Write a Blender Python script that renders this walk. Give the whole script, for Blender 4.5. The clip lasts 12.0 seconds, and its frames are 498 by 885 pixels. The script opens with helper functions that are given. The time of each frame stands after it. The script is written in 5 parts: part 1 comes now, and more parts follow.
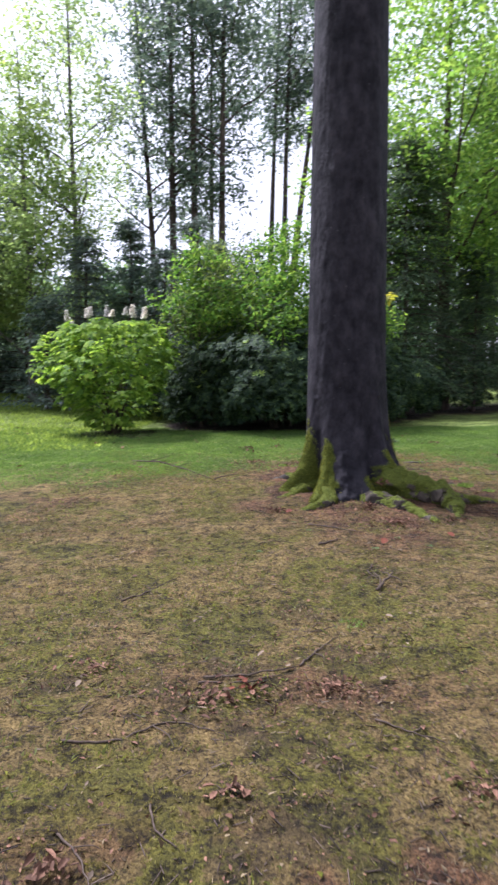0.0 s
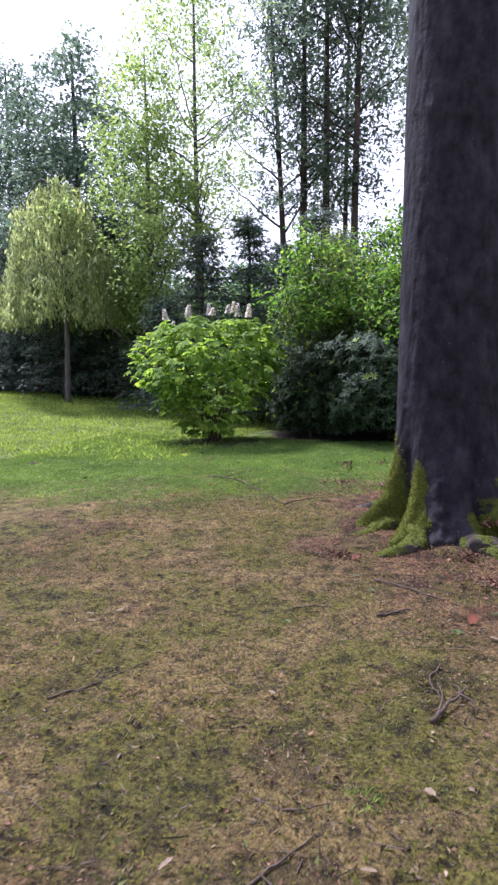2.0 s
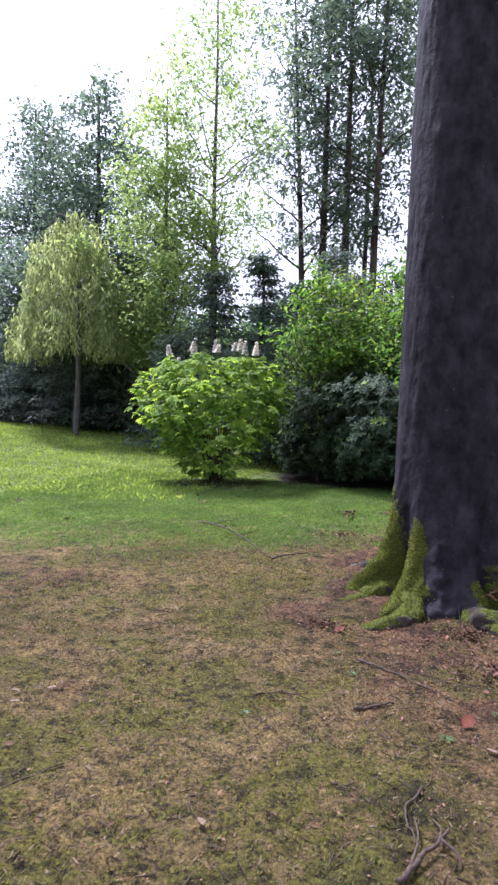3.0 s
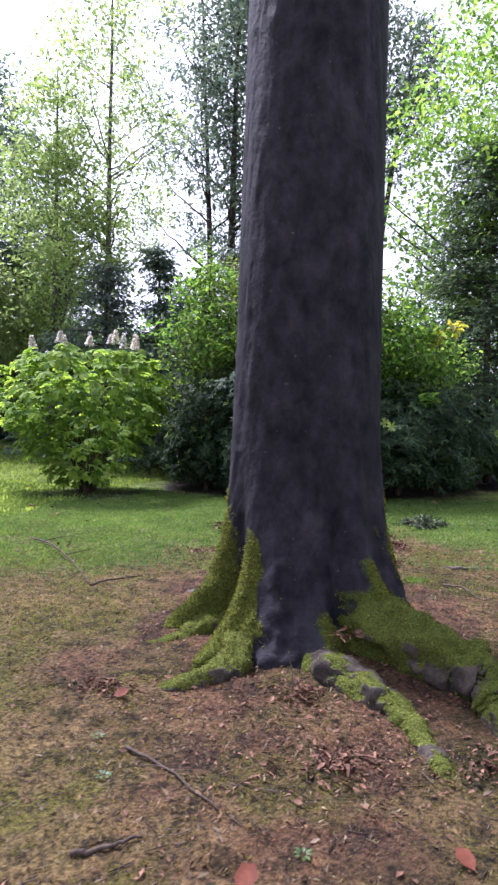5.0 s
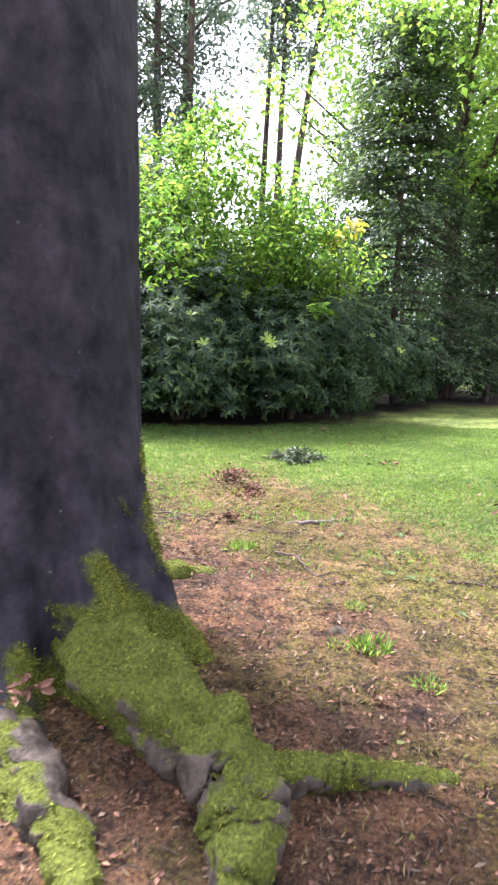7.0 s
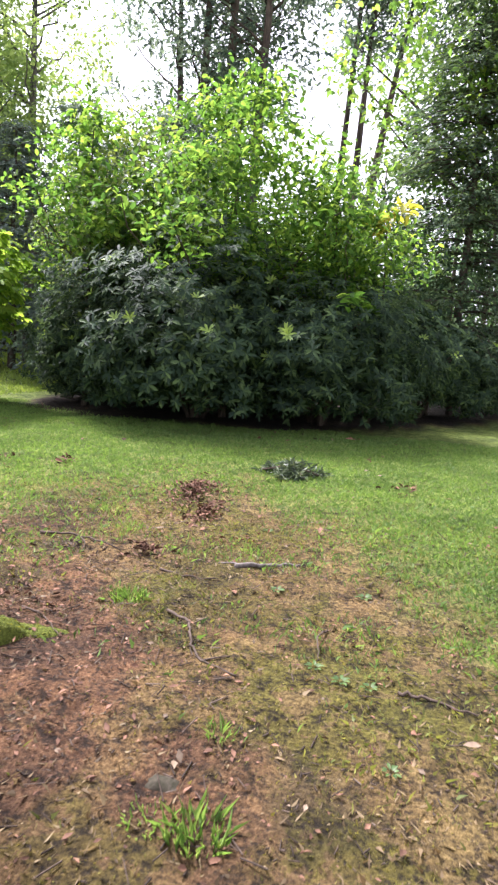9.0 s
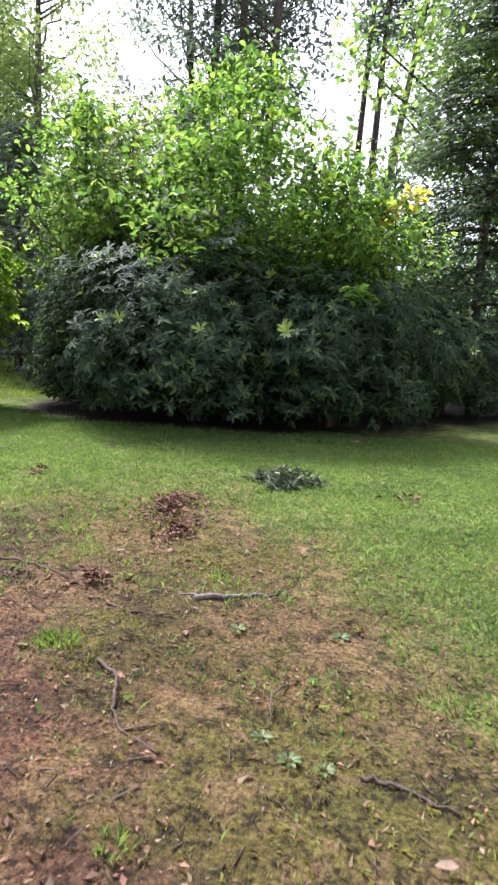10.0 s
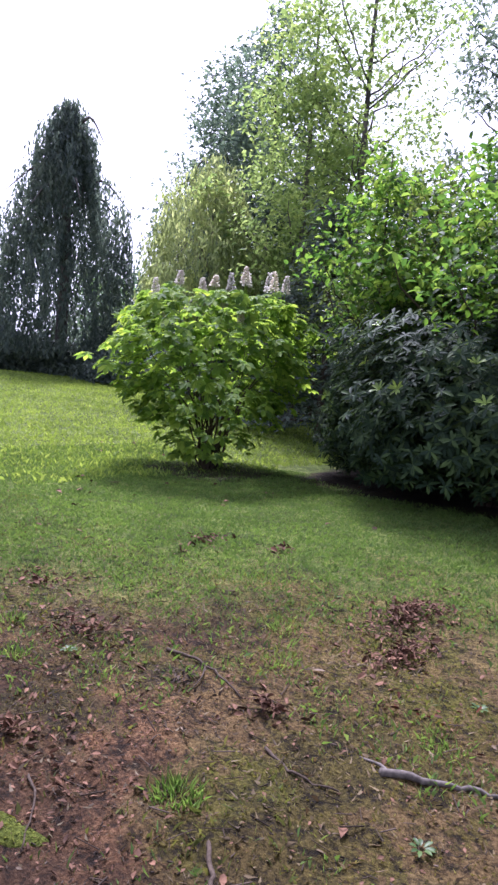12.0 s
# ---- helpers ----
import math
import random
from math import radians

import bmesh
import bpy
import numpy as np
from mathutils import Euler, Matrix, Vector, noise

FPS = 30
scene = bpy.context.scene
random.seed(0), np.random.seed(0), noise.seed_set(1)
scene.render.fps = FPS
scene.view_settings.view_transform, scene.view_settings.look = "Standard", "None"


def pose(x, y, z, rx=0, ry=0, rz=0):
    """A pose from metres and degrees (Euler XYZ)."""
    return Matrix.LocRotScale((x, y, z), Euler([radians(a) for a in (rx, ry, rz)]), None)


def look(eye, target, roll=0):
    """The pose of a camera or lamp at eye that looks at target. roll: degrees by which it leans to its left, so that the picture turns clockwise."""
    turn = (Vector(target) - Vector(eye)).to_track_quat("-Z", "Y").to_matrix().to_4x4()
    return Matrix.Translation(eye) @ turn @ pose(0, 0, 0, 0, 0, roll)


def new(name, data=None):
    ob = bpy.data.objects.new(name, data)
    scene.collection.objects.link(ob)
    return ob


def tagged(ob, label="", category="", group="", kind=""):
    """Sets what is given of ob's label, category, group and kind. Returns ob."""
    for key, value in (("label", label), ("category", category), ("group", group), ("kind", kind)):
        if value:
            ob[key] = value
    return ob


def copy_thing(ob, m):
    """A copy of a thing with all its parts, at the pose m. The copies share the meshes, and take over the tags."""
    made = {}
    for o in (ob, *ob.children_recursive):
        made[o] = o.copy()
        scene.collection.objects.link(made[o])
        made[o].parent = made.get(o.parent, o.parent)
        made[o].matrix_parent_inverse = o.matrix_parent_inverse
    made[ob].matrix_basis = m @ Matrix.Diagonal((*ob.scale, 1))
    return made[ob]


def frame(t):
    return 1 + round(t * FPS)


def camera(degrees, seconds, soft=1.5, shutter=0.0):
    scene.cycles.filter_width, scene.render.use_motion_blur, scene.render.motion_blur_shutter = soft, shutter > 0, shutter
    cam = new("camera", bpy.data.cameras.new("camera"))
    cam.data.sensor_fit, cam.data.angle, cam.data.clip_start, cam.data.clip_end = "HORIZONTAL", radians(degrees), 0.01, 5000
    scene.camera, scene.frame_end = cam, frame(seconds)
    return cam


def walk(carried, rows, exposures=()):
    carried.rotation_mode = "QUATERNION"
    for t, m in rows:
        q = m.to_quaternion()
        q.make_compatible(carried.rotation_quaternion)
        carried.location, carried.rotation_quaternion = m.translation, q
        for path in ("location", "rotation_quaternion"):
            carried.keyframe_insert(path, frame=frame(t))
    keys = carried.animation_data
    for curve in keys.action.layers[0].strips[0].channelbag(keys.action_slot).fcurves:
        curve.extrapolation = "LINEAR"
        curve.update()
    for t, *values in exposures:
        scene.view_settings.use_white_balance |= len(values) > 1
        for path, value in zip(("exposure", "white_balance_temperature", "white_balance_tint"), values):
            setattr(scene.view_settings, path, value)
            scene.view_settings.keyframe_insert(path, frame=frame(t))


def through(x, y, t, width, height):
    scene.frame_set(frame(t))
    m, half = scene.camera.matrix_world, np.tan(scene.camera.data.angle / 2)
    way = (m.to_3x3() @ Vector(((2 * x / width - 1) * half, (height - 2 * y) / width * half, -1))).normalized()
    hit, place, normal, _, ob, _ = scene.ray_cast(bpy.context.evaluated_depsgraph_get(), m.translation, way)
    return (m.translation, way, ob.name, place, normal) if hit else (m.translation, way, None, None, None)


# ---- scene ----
# ---- camera ----
cam = camera(42.6, 12.0, soft=2.5, shutter=0.25)
PATH = [
    (0, (0.238, -0.151, 1.408), (0.158, 1.835, 1.185), -0.6),
    (0.5, (0.442, 0.289, 1.394), (0.092, 2.241, 1.135), 0.4),
    (1, (0.619, 0.628, 1.371), (0.233, 2.581, 1.185), 1.5),
    (1.5, (0.753, 0.998, 1.392), (0.402, 2.965, 1.296), -0.0),
    (2, (0.887, 1.428, 1.379), (0.358, 3.346, 1.173), -0.7),
    (2.5, (1.058, 1.772, 1.39), (0.521, 3.692, 1.237), -2.4),
    (2.7, (1.006, 1.873, 1.41), (0.466, 3.796, 1.31), 0.4),
    (4.3, (1.282, 3.022, 1.244), (0.56, 4.886, 1.188), -0.2),
    (4.5, (1.294, 3.158, 1.204), (0.654, 5.052, 1.145), 1.6),
    (5, (1.497, 3.522, 1.216), (1.129, 5.488, 1.174), 1.2),
    (5.5, (1.68, 3.937, 1.208), (1.245, 5.883, 1.054), 0.6),
    (6, (1.845, 4.273, 1.252), (1.383, 6.215, 1.137), 1.8),
    (6.5, (2.048, 4.707, 1.238), (1.808, 6.679, 1.005), 2.0),
    (7, (2.229, 5.025, 1.243), (2.071, 6.996, 0.944), 1.1),
    (7.5, (2.445, 5.421, 1.192), (2.218, 7.382, 0.875), 2.1),
    (7.7, (2.546, 5.461, 1.249), (2.319, 7.421, 0.919), 2.9),
    (9.3, (2.925, 6.433, 1.146), (2.515, 8.367, 0.846), 3.9),
    (9.5, (2.966, 6.503, 1.148), (2.545, 8.433, 0.833), 3.4),
    (10, (3.068, 6.783, 1.161), (2.612, 8.705, 0.851), 3.2),
    (10.5, (3.054, 7.055, 1.196), (2.316, 8.896, 0.94), 3.3),
    (11, (3.124, 7.307, 1.222), (2.049, 8.98, 1.002), 4.7),
    (11.5, (3.171, 7.434, 1.24), (1.918, 8.986, 1.083), 6.9),
    (12, (3.177, 7.55, 1.219), (1.857, 9.044, 1.056), 4.4),
]
EXPOSURES = [(0.0, 1.72, 5550, 23), (1.5, 1.66, 5450, 29), (4.0, 1.78, 5400, 30), (5.0, 1.85, 5450, 31), (5.8, 2.3, 5550, 29), (6.5, 2.8, 5650, 27), (7.4, 3.08, 5900, 26), (9.5, 2.32, 5950, 24), (10.5, 2.22, 5500, 31), (11.4, 1.9, 5420, 33), (12.0, 1.66, 5400, 34)]
walk(cam, [(t, look(eye, target, roll)) for t, eye, target, roll in PATH], EXPOSURES)

# ---- light: bright overcast sky, sun veiled, high ahead on the left ----
SUN_DIR = Vector((-0.5, 0.38, 1.0)).normalized()
world = bpy.data.worlds.new("sky")
scene.world = world
world.use_nodes = True
wn, wl = world.node_tree.nodes, world.node_tree.links
sky = wn.new("ShaderNodeTexSky")
sky.sky_type = "NISHITA"
sky.sun_disc = False
sky.sun_elevation = math.asin(SUN_DIR.z)
sky.sun_rotation = math.atan2(SUN_DIR.x, SUN_DIR.y)
sky.air_density, sky.dust_density, sky.ozone_density = 1.0, 5.0, 1.0
grey = wn.new("ShaderNodeHueSaturation")
grey.inputs["Saturation"].default_value = 0.12
wl.new(sky.outputs[0], grey.inputs["Color"])
even = wn.new("ShaderNodeGamma")
even.inputs["Gamma"].default_value = 0.55
wl.new(grey.outputs[0], even.inputs["Color"])
wl.new(even.outputs[0], wn["Background"].inputs[0])
wn["Background"].inputs[1].default_value = 0.2
sun_data = bpy.data.lights.new("sun", "SUN")
sun_data.energy, sun_data.angle, sun_data.color = 3.0, radians(10), (1.0, 0.95, 0.86)
sun = new("sun", sun_data)
sun.matrix_world = look(SUN_DIR * 60, (0, 0, 0))

rng = np.random.default_rng(7)


# ---- materials ----
def material(name):
    m = bpy.data.materials.new(name)
    m.use_nodes = True
    return m, m.node_tree.nodes, m.node_tree.links, m.node_tree.nodes["Principled BSDF"]


def ramp(n, l, source, stops):
    r = n.new("ShaderNodeValToRGB")
    e = r.color_ramp.elements
    while len(e) < len(stops):
        e.new(0.5)
    for k, (p, c) in zip(e, stops):
        k.position, k.color = p, (*c, 1)
    l.new(source, r.inputs[0])
    return r.outputs[0]


def noise_node(n, l, scale, detail=4.0, rough=0.6, vector=None):
    t = n.new("ShaderNodeTexNoise")
    t.inputs["Scale"].default_value, t.inputs["Detail"].default_value, t.inputs["Roughness"].default_value = scale, detail, rough
    if vector is not None:
        l.new(vector, t.inputs["Vector"])
    return t.outputs[0]


def mix(n, l, fac, a, b, kind="MIX"):
    k = n.new("ShaderNodeMix")
    k.data_type, k.blend_type = "RGBA", kind
    for socket, value in ((k.inputs[0], fac), (k.inputs[6], a), (k.inputs[7], b)):
        if isinstance(value, (int, float)):
            socket.default_value = value
        elif isinstance(value, tuple):
            socket.default_value = (*value, 1)
        else:
            l.new(value, socket)
    return k.outputs[2]


def maths(n, l, op, a, b=0.0, c=0.0, clamp=False):
    k = n.new("ShaderNodeMath")
    k.operation, k.use_clamp = op, clamp
    for socket, value in zip(k.inputs, (a, b, c)):
        if isinstance(value, (int, float)):
            socket.default_value = value
        else:
            l.new(value, socket)
    return k.outputs[0]


def bump(n, l, height, strength, distance, shader):
    b = n.new("ShaderNodeBump")
    b.inputs["Strength"].default_value, b.inputs["Distance"].default_value = strength, distance
    l.new(height, b.inputs["Height"])
    l.new(b.outputs[0], shader.inputs["Normal"])


def leaf_material(name, dark, mid, light, through=0.45, rough=0.45, glow=(1.9, 1.75, 1.35), spec=0.35):
    """Leaf tissue: colour varies leaf by leaf, light passes through it."""
    m, n, l, p = material(name)
    geo = n.new("ShaderNodeNewGeometry")
    col = ramp(n, l, geo.outputs["Random Per Island"], ((0.0, dark), (0.55, mid), (1.0, light)))
    pos = n.new("ShaderNodeTexCoord")
    big = noise_node(n, l, 0.9, 2.0, 0.5, pos.outputs["Object"])
    shade = ramp(n, l, big, ((0.3, (0.72, 0.74, 0.75)), (0.7, (1.2, 1.16, 1.0))))
    col = mix(n, l, 1.0, col, shade, "MULTIPLY")
    l.new(col, p.inputs["Base Color"])
    p.inputs["Roughness"].default_value = rough
    p.inputs["Specular IOR Level"].default_value = spec
    t = n.new("ShaderNodeBsdfTranslucent")
    l.new(mix(n, l, 1.0, col, glow, "MULTIPLY"), t.inputs["Color"])
    s = n.new("ShaderNodeMixShader")
    s.inputs[0].default_value = through
    l.new(p.outputs[0], s.inputs[1])
    l.new(t.outputs[0], s.inputs[2])
    l.new(s.outputs[0], n["Material Output"].inputs[0])
    return m


def bark_material(name, dark, light, moss=0.0, scale=14.0, squeeze=0.22, relief=0.03):
    m, n, l, p = material(name)
    pos = n.new("ShaderNodeTexCoord")
    stretch = n.new("ShaderNodeMapping")
    stretch.inputs["Scale"].default_value = (1.0, 1.0, squeeze)
    l.new(pos.outputs["Object"], stretch.inputs[0])
    streak = noise_node(n, l, scale, 6.0, 0.65, stretch.outputs[0])
    patch = noise_node(n, l, 3.4, 6.0, 0.7, stretch.outputs[0])
    col = ramp(n, l, streak, ((0.3, dark), (0.72, light)))
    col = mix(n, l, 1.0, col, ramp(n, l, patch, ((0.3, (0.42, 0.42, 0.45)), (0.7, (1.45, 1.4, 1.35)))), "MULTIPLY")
    spots = noise_node(n, l, 26.0, 3.0, 0.55, pos.outputs["Object"])
    col = mix(n, l, ramp(n, l, spots, ((0.7, (0, 0, 0)), (0.8, (0.4, 0.4, 0.4)))), col, (0.2, 0.2, 0.19))
    height = streak
    if moss:
        grown = n.new("ShaderNodeAttribute")
        grown.attribute_name = "moss"
        cover = noise_node(n, l, 30.0, 5.0, 0.7, pos.outputs["Object"])
        mask = maths(n, l, "MULTIPLY_ADD", cover, 1.2, maths(n, l, "MULTIPLY_ADD", grown.outputs["Fac"], 2.2 * moss, -1.25), clamp=True)
        fuzz = noise_node(n, l, 90.0, 4.0, 0.7, pos.outputs["Object"])
        green = ramp(n, l, fuzz, ((0.3, (0.028, 0.036, 0.01)), (0.55, (0.1, 0.122, 0.021)), (0.8, (0.23, 0.25, 0.052))))
        col = mix(n, l, mask, col, green)
        height = maths(n, l, "ADD", streak, maths(n, l, "MULTIPLY", mask, fuzz))
        rough = maths(n, l, "MULTIPLY_ADD", mask, 0.25, 0.7)
        l.new(rough, p.inputs["Roughness"])
    else:
        p.inputs["Roughness"].default_value = 0.85
    l.new(col, p.inputs["Base Color"])
    p.inputs["Specular IOR Level"].default_value = 0.1
    bump(n, l, height, 0.8, relief, p)
    return m


def plain_material(name, a, b, scale=20.0, rough=0.8, depth=0.004):
    m, n, l, p = material(name)
    pos = n.new("ShaderNodeTexCoord")
    k = noise_node(n, l, scale, 5.0, 0.65, pos.outputs["Object"])
    geo = n.new("ShaderNodeNewGeometry")
    own = ramp(n, l, geo.outputs["Random Per Island"], ((0.0, (0.3, 0.29, 0.29)), (0.6, (0.8, 0.78, 0.76)), (0.9, (1.0, 0.97, 0.94)), (1.0, (1.25, 1.25, 1.22))))
    l.new(mix(n, l, 1.0, ramp(n, l, k, ((0.3, a), (0.7, b))), own, "MULTIPLY"), p.inputs["Base Color"])
    p.inputs["Roughness"].default_value = rough
    p.inputs["Specular IOR Level"].default_value = 0.12
    bump(n, l, k, 0.6, depth, p)
    return m


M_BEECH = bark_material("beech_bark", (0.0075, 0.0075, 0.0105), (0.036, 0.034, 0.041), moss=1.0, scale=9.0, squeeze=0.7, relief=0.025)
M_ROOT = bark_material("root_bark", (0.018, 0.0155, 0.013), (0.1, 0.085, 0.068), moss=1.0, scale=16.0, squeeze=0.6)
M_PINE = bark_material("pine_bark", (0.035, 0.03, 0.028), (0.12, 0.095, 0.08))
M_STEM = bark_material("shrub_stem", (0.03, 0.026, 0.02), (0.11, 0.09, 0.065), scale=30.0)
M_GREYWOOD = bark_material("grey_bark", (0.06, 0.057, 0.055), (0.19, 0.18, 0.17))
M_BUCKEYE = leaf_material("buckeye_leaf", (0.07, 0.14, 0.03), (0.15, 0.26, 0.038), (0.27, 0.38, 0.06), 0.52, 0.6, spec=0.12)
M_RHODO = leaf_material("rhododendron_leaf", (0.017, 0.034, 0.024), (0.032, 0.06, 0.034), (0.075, 0.12, 0.045), 0.3, 0.6, spec=0.12)
M_NEWLEAF = leaf_material("rhododendron_shoot", (0.12, 0.2, 0.0435), (0.2, 0.3, 0.058), (0.26, 0.36, 0.087), 0.35)
M_MAGNOLIA = leaf_material("magnolia_leaf", (0.03, 0.075, 0.018), (0.075, 0.165, 0.026), (0.18, 0.28, 0.048), 0.6, 0.55, spec=0.15)
M_YELLOWLEAF = leaf_material("yellowing_leaf", (0.2, 0.24, 0.029), (0.33, 0.34, 0.0435), (0.42, 0.38, 0.0725), 0.5)
M_BROADLEAF = leaf_material("broad_leaf", (0.06, 0.13, 0.03), (0.125, 0.24, 0.048), (0.23, 0.34, 0.07), 0.62)
M_LIGHTLEAF = leaf_material("light_leaf", (0.099, 0.165, 0.0638), (0.176, 0.264, 0.0957), (0.264, 0.352, 0.1436), 0.6)
M_HEMLOCK = leaf_material("hemlock_needles", (0.042, 0.085, 0.058), (0.075, 0.145, 0.08), (0.15, 0.24, 0.09), 0.52, 0.6)
# distance haze is put into these two needle colours, paler and bluer
M_HAZEFIR = leaf_material("hazed_needles", (0.055, 0.09, 0.088), (0.09, 0.14, 0.125), (0.145, 0.21, 0.155), 0.5, 0.6)
M_HAZEPINE = leaf_material("hazed_pine_needles", (0.05, 0.08, 0.08), (0.085, 0.13, 0.115), (0.14, 0.19, 0.145), 0.52, 0.6)
M_WILLOW = leaf_material("willow_leaf", (0.15, 0.2, 0.1), (0.23, 0.3, 0.14), (0.32, 0.38, 0.2), 0.6)
# far leaves with blue-grey haze put into the colour; yews and hedge too
M_HAZELEAF = leaf_material("hazed_leaf", (0.052, 0.082, 0.085), (0.085, 0.122, 0.12), (0.13, 0.175, 0.165), 0.52)
M_OLIVE = leaf_material("small_olive_leaf", (0.04, 0.07, 0.026), (0.085, 0.13, 0.04), (0.17, 0.225, 0.07), 0.5)
M_DUSKNEEDLE = leaf_material("shaded_needles", (0.04, 0.07, 0.055), (0.07, 0.112, 0.075), (0.115, 0.17, 0.09), 0.52, 0.65, spec=0.15)
M_FLOWER = leaf_material("cream_petals", (0.5, 0.46, 0.46), (0.66, 0.63, 0.62), (0.78, 0.76, 0.75), 0.4, 0.7, (1.3, 1.3, 1.3))
M_GRASS = leaf_material("lawn_grass", (0.075, 0.145, 0.034), (0.112, 0.205, 0.047), (0.17, 0.265, 0.075), 0.45, 0.6, glow=(1.5, 1.35, 0.9))
M_TUFT = leaf_material("tuft_grass", (0.1, 0.2, 0.0435), (0.17, 0.3, 0.0725), (0.26, 0.38, 0.116), 0.5, 0.5, glow=(1.5, 1.35, 0.9))
M_MOSS = leaf_material("moss_tips", (0.04, 0.05, 0.01), (0.122, 0.142, 0.02), (0.26, 0.28, 0.045), 0.3, 0.8, glow=(1.5, 1.35, 0.9))
M_TURF = leaf_material("thin_turf", (0.07, 0.068, 0.017), (0.155, 0.146, 0.03), (0.26, 0.24, 0.06), 0.35, 0.7, glow=(1.5, 1.35, 0.9))
M_GREENTURF = leaf_material("green_turf_blade", (0.085, 0.11, 0.028), (0.14, 0.165, 0.04), (0.21, 0.225, 0.065), 0.4, 0.6, glow=(1.5, 1.35, 0.9))
M_THATCH = leaf_material("dry_thatch", (0.07, 0.048, 0.028), (0.15, 0.108, 0.062), (0.24, 0.185, 0.11), 0.25, 0.7, glow=(1.5, 1.35, 0.9))
M_DEADLEAF = plain_material("dead_leaf", (0.08, 0.042, 0.028), (0.27, 0.15, 0.1), 30.0, 0.75, 0.003)
M_PALELEAF = plain_material("pale_dead_leaf", (0.13, 0.095, 0.065), (0.26, 0.2, 0.145), 25.0, 0.7, 0.003)
M_REDLEAF = plain_material("red_leaf", (0.1, 0.03, 0.018), (0.19, 0.066, 0.038), 30.0, 0.7, 0.003)
M_TWIG = plain_material("twig_bark", (0.04, 0.03, 0.024), (0.13, 0.1, 0.08), 60.0, 0.85, 0.004)
M_GREYSTICK = plain_material("weathered_wood", (0.075, 0.065, 0.06), (0.23, 0.205, 0.19), 40.0, 0.85, 0.004)
M_CLIPPING = leaf_material("wilted_clipping", (0.03, 0.05, 0.027), (0.055, 0.085, 0.042), (0.1, 0.13, 0.065), 0.15)
M_WEED = leaf_material("weed_leaf", (0.035, 0.075, 0.022), (0.065, 0.12, 0.034), (0.1, 0.165, 0.05), 0.35, glow=(1.5, 1.35, 0.9))
# lit copy of the lawn grass: the sunshine out there is put into its colour
M_SUNLAWN = leaf_material("sunlit_lawn_blade", (0.14, 0.22, 0.042), (0.21, 0.32, 0.062), (0.3, 0.4, 0.1), 0.5, 0.5, glow=(1.5, 1.35, 0.9))
M_STONE = plain_material("mossy_stone", (0.018, 0.02, 0.01), (0.075, 0.064, 0.05), 45.0, 0.9, 0.01)


# ---- shaping helpers ----
def value_noise(x, y, seed=0):
    x, y = np.asarray(x, float), np.asarray(y, float)
    xi, yi = np.floor(x).astype(np.int64), np.floor(y).astype(np.int64)
    fx, fy = x - xi, y - yi
    fx, fy = fx * fx * (3 - 2 * fx), fy * fy * (3 - 2 * fy)

    def h(a, b):
        k = (a * 374761393 + b * 668265263 + seed * 1442695041) & 0xFFFFFFFF
        k = ((k ^ (k >> 13)) * 1274126177) & 0xFFFFFFFF
        return ((k ^ (k >> 16)) & 0xFFFF) / 65535.0

    top = h(xi, yi) * (1 - fx) + h(xi + 1, yi) * fx
    low = h(xi, yi + 1) * (1 - fx) + h(xi + 1, yi + 1) * fx
    return top * (1 - fy) + low * fy


def fbm(x, y, scale, seed=0, octaves=4):
    total, amp, norm = 0.0, 1.0, 0.0
    for k in range(octaves):
        total = total + amp * value_noise(x * scale * 2**k + 17.3 * k, y * scale * 2**k - 9.1 * k, seed + k)
        norm += amp
        amp *= 0.55
    return total / norm


def ease(v, a, b):
    k = np.clip((v - a) / (b - a), 0, 1)
    return k * k * (3 - 2 * k)


TREE = (1.09, 7.59)


def ground_z(x, y):
    x, y = np.asarray(x, float), np.asarray(y, float)
    z = -0.10 * (1 - ease(y, 5.2, 8.6)) + 0.03 * ease(y, 9.5, 11.5)
    z = z + np.minimum(0.07 * np.maximum(-x - 3.8, 0) * ease(y, 11, 20), 1.2)
    d = np.hypot(x - TREE[0], y - TREE[1])
    z = z + 0.05 * np.exp(-((d / 1.2) ** 2))
    return z + 0.05 * (fbm(x, y, 0.5, 3) - 0.5) + (0.04 * (fbm(x, y, 3.0, 11) - 0.5) + 0.03 * (fbm(x, y, 11.0, 13, 2) - 0.5)) * ease(60 - d, 0, 40)


def gz(x, y):
    return float(ground_z(x, y))


def mesh_np(name, verts, faces, smooth=False):
    """A mesh from an array of points and an array of triangles or quads."""
    verts, faces = np.asarray(verts, np.float32), np.asarray(faces, np.int32)
    me = bpy.data.meshes.new(name)
    me.vertices.add(len(verts))
    me.vertices.foreach_set("co", verts.ravel())
    me.loops.add(faces.size)
    me.loops.foreach_set("vertex_index", faces.ravel())
    me.polygons.add(len(faces))
    me.polygons.foreach_set("loop_start", np.arange(len(faces), dtype=np.int32) * faces.shape[1])
    if smooth:
        me.polygons.foreach_set("use_smooth", np.ones(len(faces), bool))
    me.update(calc_edges=True)
    me.validate()
    return me


def part(name, me, mat, parent=None, label=""):
    ob = new(name, me)
    if mat is not None and not me.materials:
        me.materials.append(mat)
    if parent is not None:
        ob.parent = parent
    return tagged(ob, label)


def thing(name, x, y, label, category, z=None, group="", kind=""):
    """An empty at the foot of a thing."""
    e = new(name)
    e.location = (x, y, gz(x, y) if z is None else z)
    e.empty_display_size = 0.1
    return tagged(e, label, category, group, kind)


def unit(v):
    return v / np.maximum(np.linalg.norm(v, axis=-1, keepdims=True), 1e-9)


